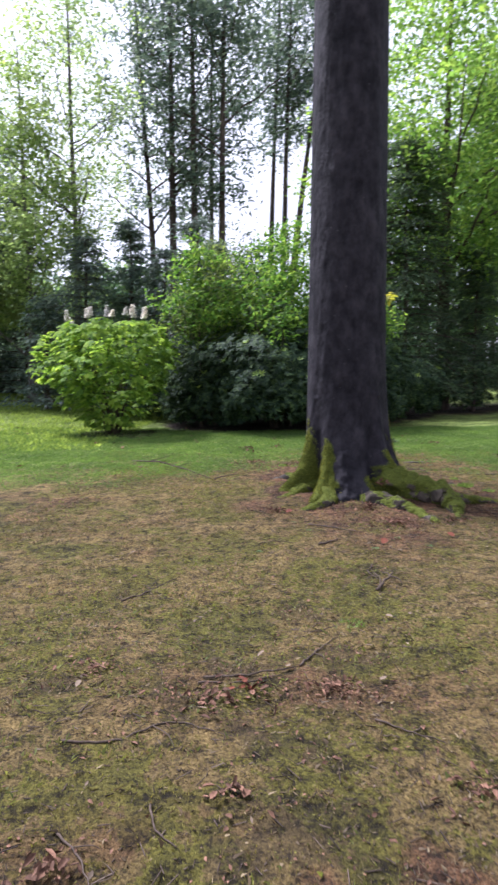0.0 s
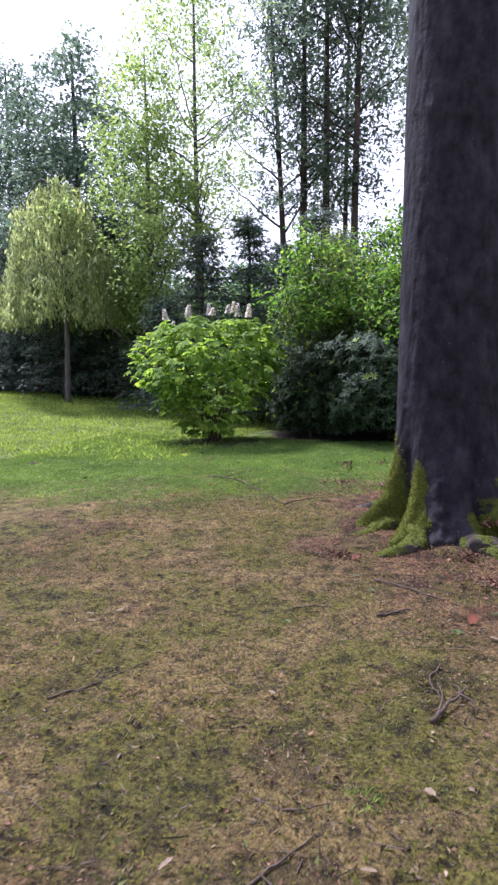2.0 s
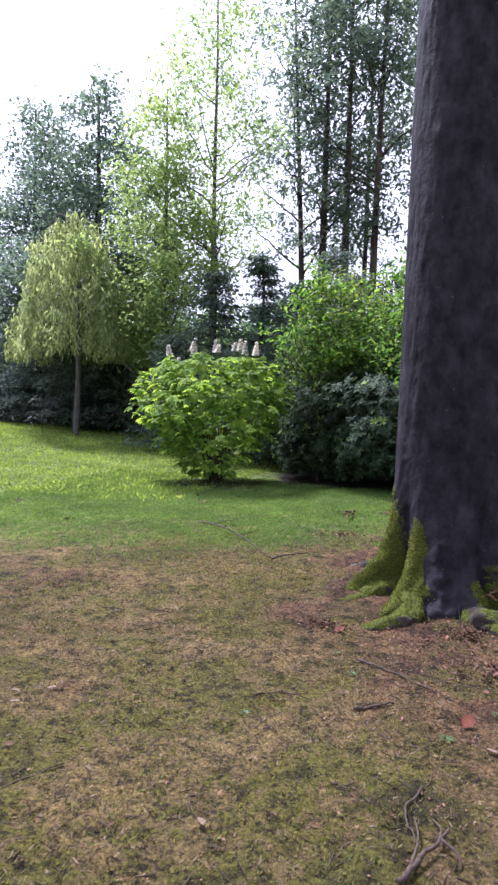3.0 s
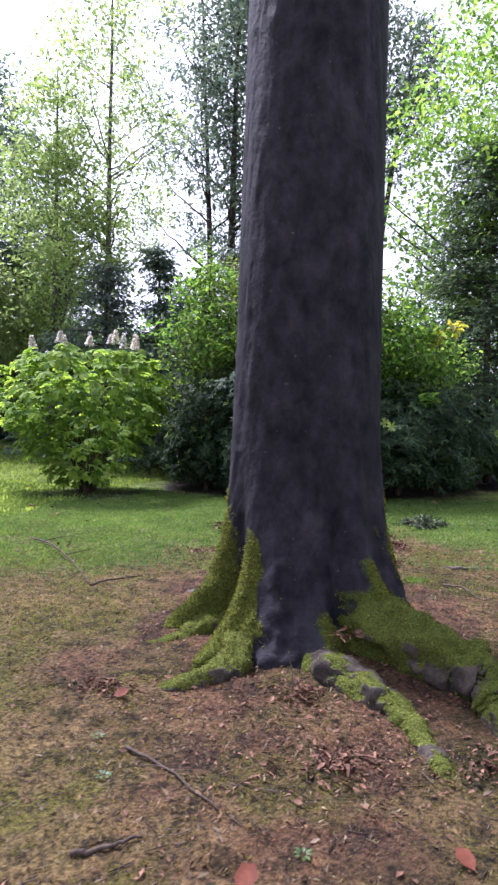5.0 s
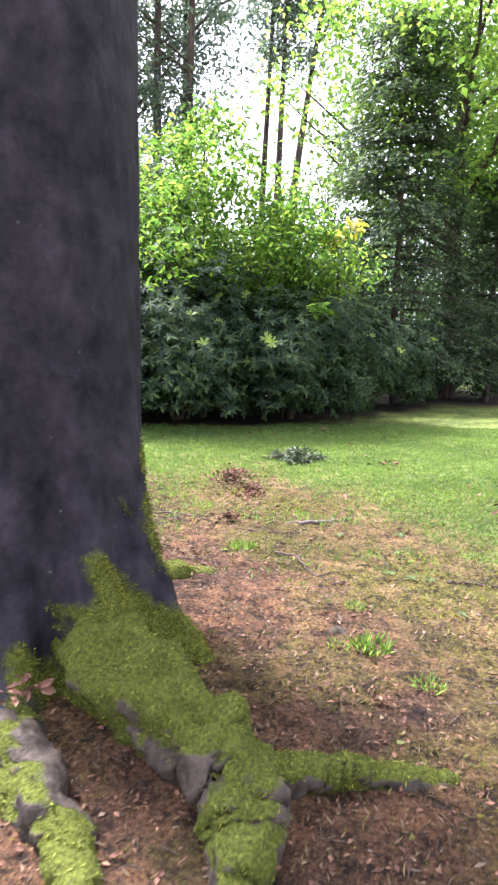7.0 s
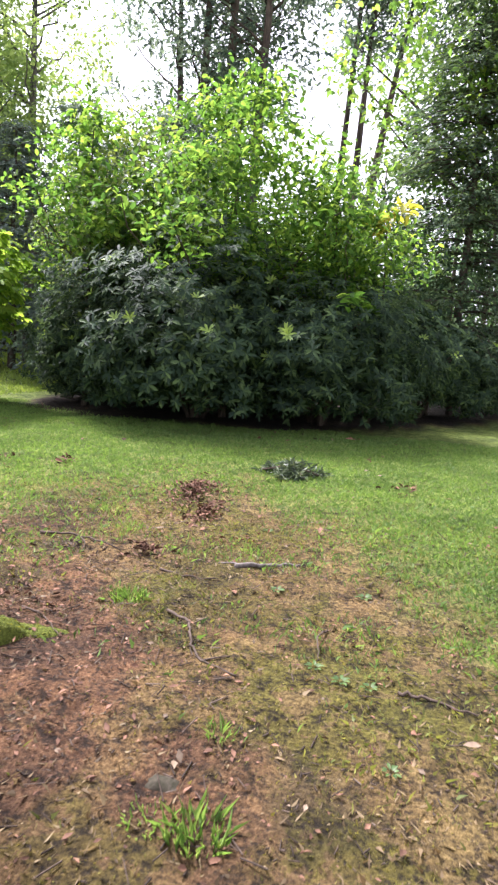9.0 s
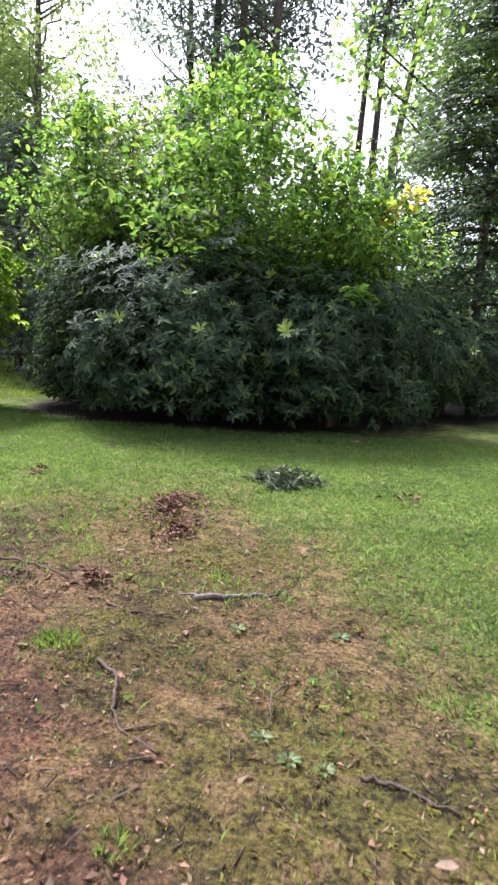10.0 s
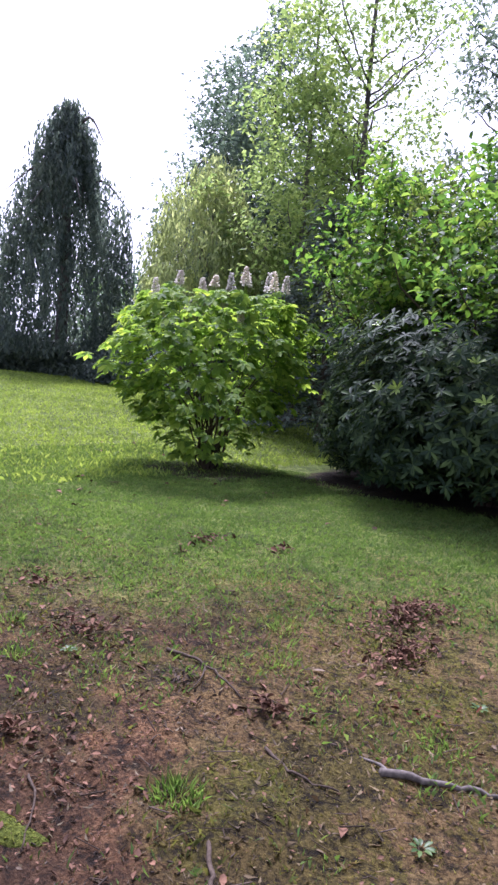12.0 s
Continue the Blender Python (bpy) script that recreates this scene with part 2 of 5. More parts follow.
def leaf_mesh(points, axes, normals, length, width, fold=0.25, droop=0.15, fine=False):
    """Many leaves, each folded along its midrib. points: where the stalk ends; axes: towards the tip."""
    n = len(points)
    length, width = np.broadcast_to(length, n)[:, None], np.broadcast_to(width, n)[:, None]
    a = unit(axes)
    s = unit(np.cross(a, normals))
    u = np.cross(s, a)
    if not fine:
        base, tip = points, points + a * length - u * length * droop
        mid = points + a * length * 0.45 + u * width * fold
        v = np.stack([base, mid + s * width * 0.5, tip, mid - s * width * 0.5], 1)
        f = np.array([[0, 1, 2], [0, 2, 3]])
    else:
        rib = points + a * length * 0.5
        lo, hi = points + a * length * 0.3, points + a * length * 0.72 - u * length * droop * 0.5
        tip = points + a * length - u * length * droop * 1.2
        e = u * width * fold
        v = np.stack([points, lo + s * width * 0.4 + e, hi + s * width * 0.46 + e, tip, hi - s * width * 0.46 + e, lo - s * width * 0.4 + e, rib - u * length * droop * 0.2], 1)
        f = np.array([[0, 1, 6], [1, 2, 6], [2, 3, 6], [3, 4, 6], [4, 5, 6], [5, 0, 6]])
    k = v.shape[1]
    return v.reshape(-1, 3), (f[None] + (np.arange(n) * k)[:, None, None]).reshape(-1, 3)


def tube(points, radii, seg=8, rough=0.0, seed=0):
    """A tapering limb along a line of points."""
    p, r = np.asarray(points, float), np.asarray(radii, float)
    t = unit(np.gradient(p, axis=0))
    ref = np.where(np.abs(t[:, 2:3]) > 0.8, np.array([[1.0, 0, 0]]), np.array([[0, 0, 1.0]]))
    s = unit(np.cross(t, ref))
    u = np.cross(s, t)
    ang = np.linspace(0, 2 * np.pi, seg, endpoint=False)
    rr = r[:, None] * (1 + rough * (np.random.default_rng(seed).random((len(p), seg)) - 0.5) * 2)
    v = p[:, None] + s[:, None] * (np.cos(ang) * rr)[..., None] + u[:, None] * (np.sin(ang) * rr)[..., None]
    i, j = np.meshgrid(np.arange(len(p) - 1), np.arange(seg), indexing="ij")
    a, b = i * seg + j, i * seg + (j + 1) % seg
    f = np.stack([a, b, b + seg, a + seg], -1).reshape(-1, 4)
    v = np.concatenate([v.reshape(-1, 3), p[:1], p[-1:]])
    e = len(p) * seg
    caps = [[e, (k + 1) % seg, k, k] for k in range(seg)] + [[e + 1, e - seg + k, e - seg + (k + 1) % seg, e - seg + (k + 1) % seg] for k in range(seg)]
    tri = np.concatenate([f[:, [0, 1, 2]], f[:, [0, 2, 3]], np.array(caps)[:, :3]])
    return v, tri


def joined(pieces):
    vs, fs, k = [], [], 0
    for v, f in pieces:
        vs.append(v)
        fs.append(f + k)
        k += len(v)
    return np.concatenate(vs), np.concatenate(fs)


def curve_line(points, steps=6):
    """A smooth line through a few points."""
    p = np.asarray(points, float)
    q = np.concatenate([2 * p[:1] - p[1:2], p, 2 * p[-1:] - p[-2:-1]])
    out = []
    for i in range(1, len(q) - 2):
        for t in np.linspace(0, 1, steps, endpoint=False):
            a, b, c, d = q[i - 1], q[i], q[i + 1], q[i + 2]
            out.append(0.5 * (2 * b + (c - a) * t + (2 * a - 5 * b + 4 * c - d) * t**2 + (3 * b - a - 3 * c + d) * t**3))
    out.append(p[-1])
    return np.array(out)


# ---- ground ----
def spread(a, b, step, far, grow=1.17):
    mid = np.arange(a, b + 1e-6, step)
    out, d, up = step, step, []
    while out < far:
        up.append(out)
        d *= grow
        out += d
    up = np.array(up + [far])
    return np.concatenate([(a - up)[::-1], mid, b + up])


def lawn_edge(x):
    return np.interp(x, (-12, -6, -1.2, 0, 1.0, 1.8, 2.5, 3.2, 4.5, 9), (6.5, 7.9, 9.0, 10.1, 11.2, 11.5, 10.9, 9.8, 8.4, 6.5))


# bare dark soil showing through the turf: place and half widths
SOIL = ((-0.2, 2.62, 0.24, 0.2), (0.08, 2.92, 0.34, 0.14), (0.62, 3.1, 0.24, 0.16), (0.2, 2.3, 0.3, 0.16), (-0.85, 2.77, 0.25, 0.15), (1.38, 9.28, 0.34, 0.14), (1.3, 8.75, 0.34, 0.2), (0.35, 1.75, 0.3, 0.2), (1.0, 4.55, 0.3, 0.25), (0.25, 3.75, 0.3, 0.2), (1.95, 6.35, 0.2, 0.3), (2.75, 7.8, 0.25, 0.2), (0.6, 9.3, 0.4, 0.3))


def cover(x, y):
    """How much lawn, brown litter and darkened ground there is."""
    n1, n2, n3 = fbm(x, y, 0.9, 21), fbm(x, y, 2.6, 31), fbm(x, y, 10.0, 41, 3)
    lawn = ease(y - lawn_edge(x) + 2.8 * (n1 - 0.5) + 2.4 * (n2 - 0.5), -1.2, 1.2)
    d = np.hypot(x - TREE[0] - 0.3, (y - TREE[1] + 0.5) * 1.05)
    red = np.exp(-(np.hypot((x - 0.9) / 1.0, (y - 8.5) / 0.7) ** 4))
    bare = np.exp(-(np.hypot((x - 0.3) / 0.75, (y - 2.78) / 0.32) ** 2)) + np.exp(-(np.hypot((x - 0.4) / 1.0, (y - 1.6) / 0.3) ** 2)) * ease(n2, 0.42, 0.6)
    litter = np.clip(0.4 * ease(y, 7.6, 8.8) * ease(n2, 0.4, 0.55) + 0.85 * red + 1.1 * bare * ease(n2, 0.3, 0.55) + 1.05 * np.exp(-((d / 1.6) ** 4)) * (0.55 + 0.45 * ease(x, 0.3, 1.2)) * (0.6 + 0.8 * ease(n2, 0.35, 0.6)) + (0.5 + 0.9 * ease(y, 6, 8)) * ease(n1, 0.52, 0.74) * ease(n2, 0.42, 0.62), 0, 1) * (1 - 0.85 * lawn)
    # ground colour darkened from the thicket's front edge back
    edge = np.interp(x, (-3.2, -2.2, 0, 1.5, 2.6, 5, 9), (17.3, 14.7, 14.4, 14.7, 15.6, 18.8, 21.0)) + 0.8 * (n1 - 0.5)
    dark_ground = ease(y - edge, -0.35, 0.25) * ease(x, -2.9, -2.4) * ease(27 - y, 0, 3)
    # and in a ragged ellipse under the flowering shrub
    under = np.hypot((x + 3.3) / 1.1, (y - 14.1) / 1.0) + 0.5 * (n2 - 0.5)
    dark_ground = np.maximum(dark_ground, 0.85 * (1 - ease(under, 0.75, 1.1)))
    for px, py, rx, ry in SOIL:
        dark_ground = np.maximum(dark_ground, 0.55 * (1 - ease(np.hypot((x - px) / rx, (y - py) / ry) + 1.6 * (n2 - 0.5) + 2.6 * (n3 - 0.5), 0.35, 0.9)))
    return lawn * (1 - dark_ground), litter * (1 - dark_ground), dark_ground


def build_ground():
    xs, ys = spread(-2.6, 4.6, 0.028, 900), spread(0.9, 12.0, 0.032, 900)
    gx, gy = np.meshgrid(xs, ys)
    v = np.stack([gx, gy, ground_z(gx, gy)], -1).reshape(-1, 3)
    w = len(xs)
    i, j = np.meshgrid(np.arange(len(ys) - 1), np.arange(w - 1), indexing="ij")
    a = i * w + j
    me = mesh_np("ground", v, np.stack([a, a + 1, a + w + 1, a + w], -1).reshape(-1, 4), True)
    lawn, litter, dark_ground = cover(v[:, 0], v[:, 1])
    lawn = np.minimum(lawn / np.maximum(1 - dark_ground, 0.05), 1)
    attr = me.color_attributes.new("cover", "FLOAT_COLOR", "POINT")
    attr.data.foreach_set("color", np.stack([lawn, litter, dark_ground, np.ones_like(lawn)], -1).astype(np.float32).ravel())
    m, n, l, p = material("turf_and_soil")
    at = n.new("ShaderNodeAttribute")
    at.attribute_name = "cover"
    sep = n.new("ShaderNodeSeparateColor")
    l.new(at.outputs["Color"], sep.inputs[0])
    pos = n.new("ShaderNodeTexCoord").outputs["Object"]
    fine, mid, big = noise_node(n, l, 60.0, 8.0, 0.8, pos), noise_node(n, l, 9.0, 6.0, 0.7, pos), noise_node(n, l, 1.6, 4.0, 0.6, pos)
    clod = noise_node(n, l, 42.0, 5.0, 0.7, pos)
    moss = ramp(n, l, fine, ((0.36, (0.032, 0.029, 0.011)), (0.48, (0.165, 0.15, 0.03)), (0.64, (0.34, 0.31, 0.066))))
    thatch = ramp(n, l, fine, ((0.36, (0.03, 0.021, 0.013)), (0.5, (0.165, 0.112, 0.055)), (0.66, (0.32, 0.23, 0.125))))
    brown = ramp(n, l, fine, ((0.36, (0.022, 0.013, 0.009)), (0.5, (0.13, 0.068, 0.038)), (0.66, (0.28, 0.165, 0.098))))
    grass = ramp(n, l, fine, ((0.36, (0.035, 0.065, 0.014)), (0.48, (0.13, 0.215, 0.045)), (0.62, (0.24, 0.32, 0.08))))
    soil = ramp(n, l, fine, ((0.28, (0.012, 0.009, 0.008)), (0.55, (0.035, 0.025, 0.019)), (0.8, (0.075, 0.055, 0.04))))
    blend = maths(n, l, "MULTIPLY_ADD", big, 1.1, maths(n, l, "MULTIPLY", mid, 0.9))
    col = mix(n, l, ramp(n, l, blend, ((0.0, (0, 0, 0)), (1.05, (0, 0, 0)), (1.23, (0.8, 0.8, 0.8)))), moss, thatch)
    col = mix(n, l, sep.outputs[1], col, brown)
    green = maths(n, l, "MULTIPLY", ramp(n, l, mid, ((0.3, (1, 1, 1)), (0.75, (0.55, 0.55, 0.55)))), sep.outputs[0])
    col = mix(n, l, green, col, grass)
    crumb = maths(n, l, "MULTIPLY", ramp(n, l, maths(n, l, "MULTIPLY_ADD", mid, 0.6, clod), ((0.68, (0.85, 0.85, 0.85)), (0.78, (0, 0, 0)))), maths(n, l, "SUBTRACT", 1.0, sep.outputs[0]))
    col = mix(n, l, crumb, col, soil)
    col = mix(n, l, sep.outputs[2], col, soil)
    col = mix(n, l, 1.0, col, ramp(n, l, mid, ((0.38, (0.5, 0.48, 0.46)), (0.49, (0.95, 0.95, 0.93)), (0.62, (1.28, 1.27, 1.2)))), "MULTIPLY")
    col = mix(n, l, 1.0, col, ramp(n, l, big, ((0.38, (0.6, 0.6, 0.6)), (0.62, (1.26, 1.22, 1.1)))), "MULTIPLY")
    l.new(col, p.inputs["Base Color"])
    p.inputs["Roughness"].default_value = 0.95
    p.inputs["Specular IOR Level"].default_value = 0.2
    bump(n, l, maths(n, l, "ADD", fine, maths(n, l, "MULTIPLY", clod, 1.5)), 1.0, 0.04, p)
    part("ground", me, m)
    tagged(bpy.data.objects["ground"], "mossy ground with thin turf and brown litter", "ground", kind="structure")


build_ground()


# ---- the beech ----
# direction, reach, angular width, height and steepness of each buttress
LOBES = ((204, 0.26, 11, 0.32, 1.4), (242, 0.34, 8, 0.2, 1.1), (264, 0.15, 20, 0.5, 1.8), (289, 0.2, 9, 0.12, 1.6), (316, 0.58, 12, 0.32, 1.25), (347, 0.22, 15, 0.42, 1.3), (62, 0.26, 14, 0.35, 1.3), (130, 0.22, 16, 0.35, 1.3))


def moss_growth(q, nn, on_trunk):
    """How far moss has grown over the bark there, 0.5 at its edge."""
    patch = fbm(q[:, 0] + q[:, 2] * 0.7, q[:, 1] + q[:, 2] * 0.5, 2.4 if on_trunk else 4.0, 203)
    turn = np.degrees(np.arctan2(q[:, 1], q[:, 0]))
    ragged = 9 + 14 * (fbm(q[:, 2] * 1.0 + 3, turn / 40, 5.0, 31) - 0.3)
    for deg, gain in ((204, 0.24), (241, 0.26), (318, 0.1), (336, 0.17), (353, 0.24), (62, 0.2), (130, 0.2)):
        patch = patch + gain * np.exp(-((((turn - deg + 180) % 360 - 180) / ragged) ** 2)) * (np.hypot(q[:, 0], q[:, 1]) < 1.1)
    patch = patch if on_trunk else 0.5 + 1.9 * (patch - 0.5)
    value = patch + (0.2 if on_trunk else 0.42) * np.abs(nn[:, 2]) - (0.2 if on_trunk else 0.1) * q[:, 2] - (0.64 if on_trunk else 0.62)
    return np.clip(0.5 + value / 0.16, 0, 1) * (q[:, 2] < 0.95)


def grow_moss(ob, on_trunk):
    me = ob.data
    nn, q = np.zeros(3 * len(me.vertices), np.float32), np.zeros(3 * len(me.vertices), np.float32)
    me.vertices.foreach_get("normal", nn)
    me.vertices.foreach_get("co", q)
    at = me.attributes.new("moss", "FLOAT", "POINT")
    at.data.foreach_set("value", moss_growth(q.reshape(-1, 3), nn.reshape(-1, 3), on_trunk).astype(np.float32))


def beech():
    x, y = TREE
    tree = thing("beech_tree", x, y, "old beech with smooth dark bark and mossy spreading roots", "tree", z=0.0)
    seg = 180
    zs = np.concatenate([np.linspace(-0.3, 1.3, 100), np.arange(1.33, 5.2, 0.045), np.linspace(5.4, 13.5, 30)])
    th = np.linspace(0, 2 * np.pi, seg, endpoint=False)
    Z, T = np.meshgrid(zs, th, indexing="ij")
    up = np.maximum(Z, 0)
    R = np.interp(Z, (0, 1, 2.2, 5, 9, 13.5), (0.475, 0.465, 0.45, 0.42, 0.37, 0.28)) + 0.1 * np.exp(-np.maximum(Z, -0.1) / 0.16)
    for deg, amp, wide, tall, steep in LOBES:
        d = (np.degrees(T) - deg + 180) % 360 - 180
        d = d + 5 * (fbm(Z * 3.1 + deg, 0 * Z, 1.0, 71) - 0.5)
        R = R + amp * np.exp(-(np.abs(d / wide) ** 1.7)) * np.exp(-((up / tall) ** steep)) + 0.035 * np.exp(-((d / 11) ** 2)) * np.exp(-up / 0.7)
    for deg in (221, 302, 20, 95):
        d = (np.degrees(T) - deg + 180) % 360 - 180
        R = R - 0.16 * np.exp(-((d / 9) ** 2)) * np.exp(-up / 0.4)
    R = R + 0.035 * (fbm(np.cos(T) * 3 + 9, Z * 1.5 + np.sin(T) * 3, 2.0, 15) - 0.5) * np.exp(-up / 1.5) + 0.02 * (fbm(T * 3.0, Z, 1.1, 5) - 0.5) + 0.012 * (fbm(np.cos(T) * 9 + 20, Z * 3 + np.sin(T) * 9, 1.3, 8) - 0.5)
    R = R + 0.11 * (fbm(np.cos(T) * 5 + 40, Z * 5 + np.sin(T) * 5, 2.6, 25) - 0.5) * np.exp(-up / 0.28)
    bumps = np.random.default_rng(17)
    for k in range(46):
        deg, zk, amp, wide = bumps.uniform(0, 360), bumps.uniform(0.4, 5.0), bumps.uniform(0.006, 0.018), bumps.uniform(0.02, 0.05)
        d = np.radians((np.degrees(T) - deg + 180) % 360 - 180) * 0.46
        R = R + amp * np.exp(-((d / wide) ** 2) - ((Z - zk) / (wide * 0.8)) ** 2)
    R = R + 0.012 * (fbm(np.cos(T) * 4 + 30, Z * 2.2 + np.sin(T) * 4, 2.4, 19) - 0.5)
    lean_x, lean_y = 0.008 * Z, 0.0 * Z
    v = np.stack([lean_x + R * np.cos(T), lean_y + R * np.sin(T), Z], -1).reshape(-1, 3)
    i, j = np.meshgrid(np.arange(len(zs) - 1), np.arange(seg), indexing="ij")
    a, b = i * seg + j, i * seg + (j + 1) % seg
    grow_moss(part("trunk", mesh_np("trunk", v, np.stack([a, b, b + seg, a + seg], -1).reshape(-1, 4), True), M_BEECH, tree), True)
    roots = (
        ((0.62, 7.36, 0.03, 0.12), (0.49, 7.22, -0.03, 0.085), (0.36, 7.1, -0.065, 0.06), (0.2, 7.04, -0.075, 0.045), (0.05, 6.97, -0.13, 0.02)),
        ((0.83, 7.0, 0.05, 0.1), (0.83, 6.8, 0.0, 0.09), (0.74, 6.64, -0.05, 0.075), (0.57, 6.52, -0.085, 0.05), (0.4, 6.44, -0.14, 0.02)),
        ((1.26, 6.94, -0.03, 0.1), (1.39, 6.74, -0.01, 0.1), (1.54, 6.58, -0.035, 0.085), (1.68, 6.42, -0.07, 0.065), (1.76, 6.24, -0.09, 0.05), (1.8, 6.08, -0.085, 0.048), (1.86, 5.96, -0.15, 0.03)),
        ((1.45, 7.25, 0.2, 0.14), (1.74, 6.96, 0.11, 0.15), (1.95, 6.78, 0.06, 0.135), (2.1, 6.62, 0.02, 0.12), (2.12, 6.42, -0.06, 0.09), (2.09, 6.2, -0.16, 0.05)),
        ((2.05, 6.74, 0.0, 0.08), (2.28, 6.77, -0.01, 0.058), (2.44, 6.81, -0.035, 0.052), (2.65, 6.84, -0.07, 0.042), (2.9, 6.92, -0.13, 0.02)),
        ((1.25, 7.9, 0.12, 0.15), (1.48, 8.2, 0.05, 0.1), (1.72, 8.4, -0.02, 0.05), (2.0, 8.5, -0.1, 0.02)),
        ((0.78, 7.75, 0.1, 0.13), (0.4, 7.95, 0.0, 0.08), (0.05, 8.1, -0.1, 0.03)),
    )
    moss_on = []
    for k, r in enumerate(roots):
        x0, y0, z0, w0 = r[0]
        r = ((0.5 * x0 + 0.5 * x, 0.5 * y0 + 0.5 * y, z0 + 0.12, 1.05 * w0),) + r
        line = curve_line([q[:3] for q in r], 14) - np.array([x, y, 0])
        rad = np.interp(np.linspace(0, len(r) - 1, len(line)), range(len(r)), [q[3] for q in r])
        wob = np.stack([fbm(np.arange(len(line)) * 0.2, 0 * line[:, 0] + c, 1.0, 40 + k) - 0.5 for c in (1.5, 4.5, 7.5)], -1)
        line = line + wob * np.array([0.07, 0.07, 0.03]) * np.linspace(0, 1, len(line))[:, None]
        vv, ff = tube(line, rad, 34)
        knob = np.array([noise.noise(Vector(q) * 8.0) for q in vv])
        knob2 = np.array([noise.noise(Vector(q) * 28.0) for q in vv])
        mid = line[np.argmin(((vv[:, None] - line[None]) ** 2).sum(-1), axis=1)]
        knob3 = np.array([noise.noise(Vector((q[0], q[1], 0.5 * q[2])) * 60.0) for q in vv])
        vv = vv + (vv - mid) * (0.5 * knob + 0.16 * knob2 + 0.06 * knob3)[:, None]
        moss_on.append((vv, ff))
        grow_moss(part("root", mesh_np("root", vv, ff, True), M_ROOT, tree), False)
    r = np.random.default_rng(3)
    quads = np.stack([a, b, b + seg, a + seg], -1).reshape(-1, 4)
    quads = quads[v[quads[:, 0], 2] < 1.0]
    moss_on.append((v, np.concatenate([quads[:, [0, 1, 2]], quads[:, [0, 2, 3]]])))
    tips = []
    for vv, ff in moss_on:
        p0, p1, p2 = vv[ff[:, 0]], vv[ff[:, 1]], vv[ff[:, 2]]
        nor = np.cross(p1 - p0, p2 - p0)
        area = np.linalg.norm(nor, axis=1)
        pick = r.choice(len(ff), 110000 if len(vv) > 9000 else 20000, p=area / area.sum())
        u1, u2 = r.random((2, len(pick), 1))
        flip = u1 + u2 > 1
        u1, u2 = np.where(flip, 1 - u1, u1), np.where(flip, 1 - u2, u2)
        q = p0[pick] + u1 * (p1 - p0)[pick] + u2 * (p2 - p0)[pick]
        nn = unit(nor[pick])
        ok = (moss_growth(q, nn, len(vv) > 9000) > 0.25 + 0.5 * r.random(len(q))) & (q[:, 2] > -0.12)
        tips.append((q[ok], nn[ok]))
    q, nn = np.concatenate([t[0] for t in tips]), np.concatenate([t[1] for t in tips])
    v2, f2 = leaf_mesh(q - 0.002 * nn, nn + r.normal(0, 0.6, q.shape), r.normal(0, 1, q.shape), 0.008 + 0.016 * r.random(len(q)), 0.0055, 0.1, 0.2)
    part("moss", mesh_np("moss", v2, f2), M_MOSS, tree, "yellow-green moss cushions")["kind"] = "stuff"
    clusters = []
    for k in range(7):
        a, z0 = k * 0.9 + 0.4, 9.0 + 0.55 * k
        reach = 4.6 - 0.35 * k
        line = curve_line([(0, 0, z0), (0.35 * reach * math.cos(a), 0.35 * reach * math.sin(a), z0 + 1.6), (reach * math.cos(a), reach * math.sin(a), z0 + 3.2)], 5)
        part("limb", mesh_np("limb", *tube(line, np.linspace(0.17, 0.03, len(line)), 7), True), M_BEECH, tree)
        clusters.append(line[4:].repeat(4, 0) + r.normal(0, 0.9, (4 * len(line[4:]), 3)) * np.array([1, 1, 0.6]))
    c = np.concatenate(clusters)
    pts = (c[:, None] + r.normal(0, 0.45, (len(c), 13, 3))).reshape(-1, 3)
    part("crown", mesh_np("crown", *leaf_mesh(pts, r.normal(0, 1, pts.shape), r.normal(0, 0.4, pts.shape) + np.array([0, 0, 1]), 0.26, 0.17)), M_BROADLEAF, tree)


beech()


# ---- shrubs and trees ----
def stems(tree, x, y, count, spread_r, height, radius, seed, mat=M_STEM, name="stem", low=0.25):
    r = np.random.default_rng(seed)
    for k in range(count):
        a = 2 * math.pi * (k + r.random()) / count
        reach = spread_r * (0.35 + 0.65 * r.random())
        line = curve_line([(0.25 * spread_r * low * math.cos(a), 0.25 * spread_r * low * math.sin(a), -0.06), (0.4 * reach * math.cos(a), 0.4 * reach * math.sin(a), 0.45 * height), (reach * math.cos(a), reach * math.sin(a), height * (0.75 + 0.25 * r.random()))], 5)
        line[1:-1] += r.normal(0, 0.03, (len(line) - 2, 3))
        part(name, mesh_np(name, *tube(line, np.linspace(radius, radius * 0.3, len(line)), 6), True), mat, tree)


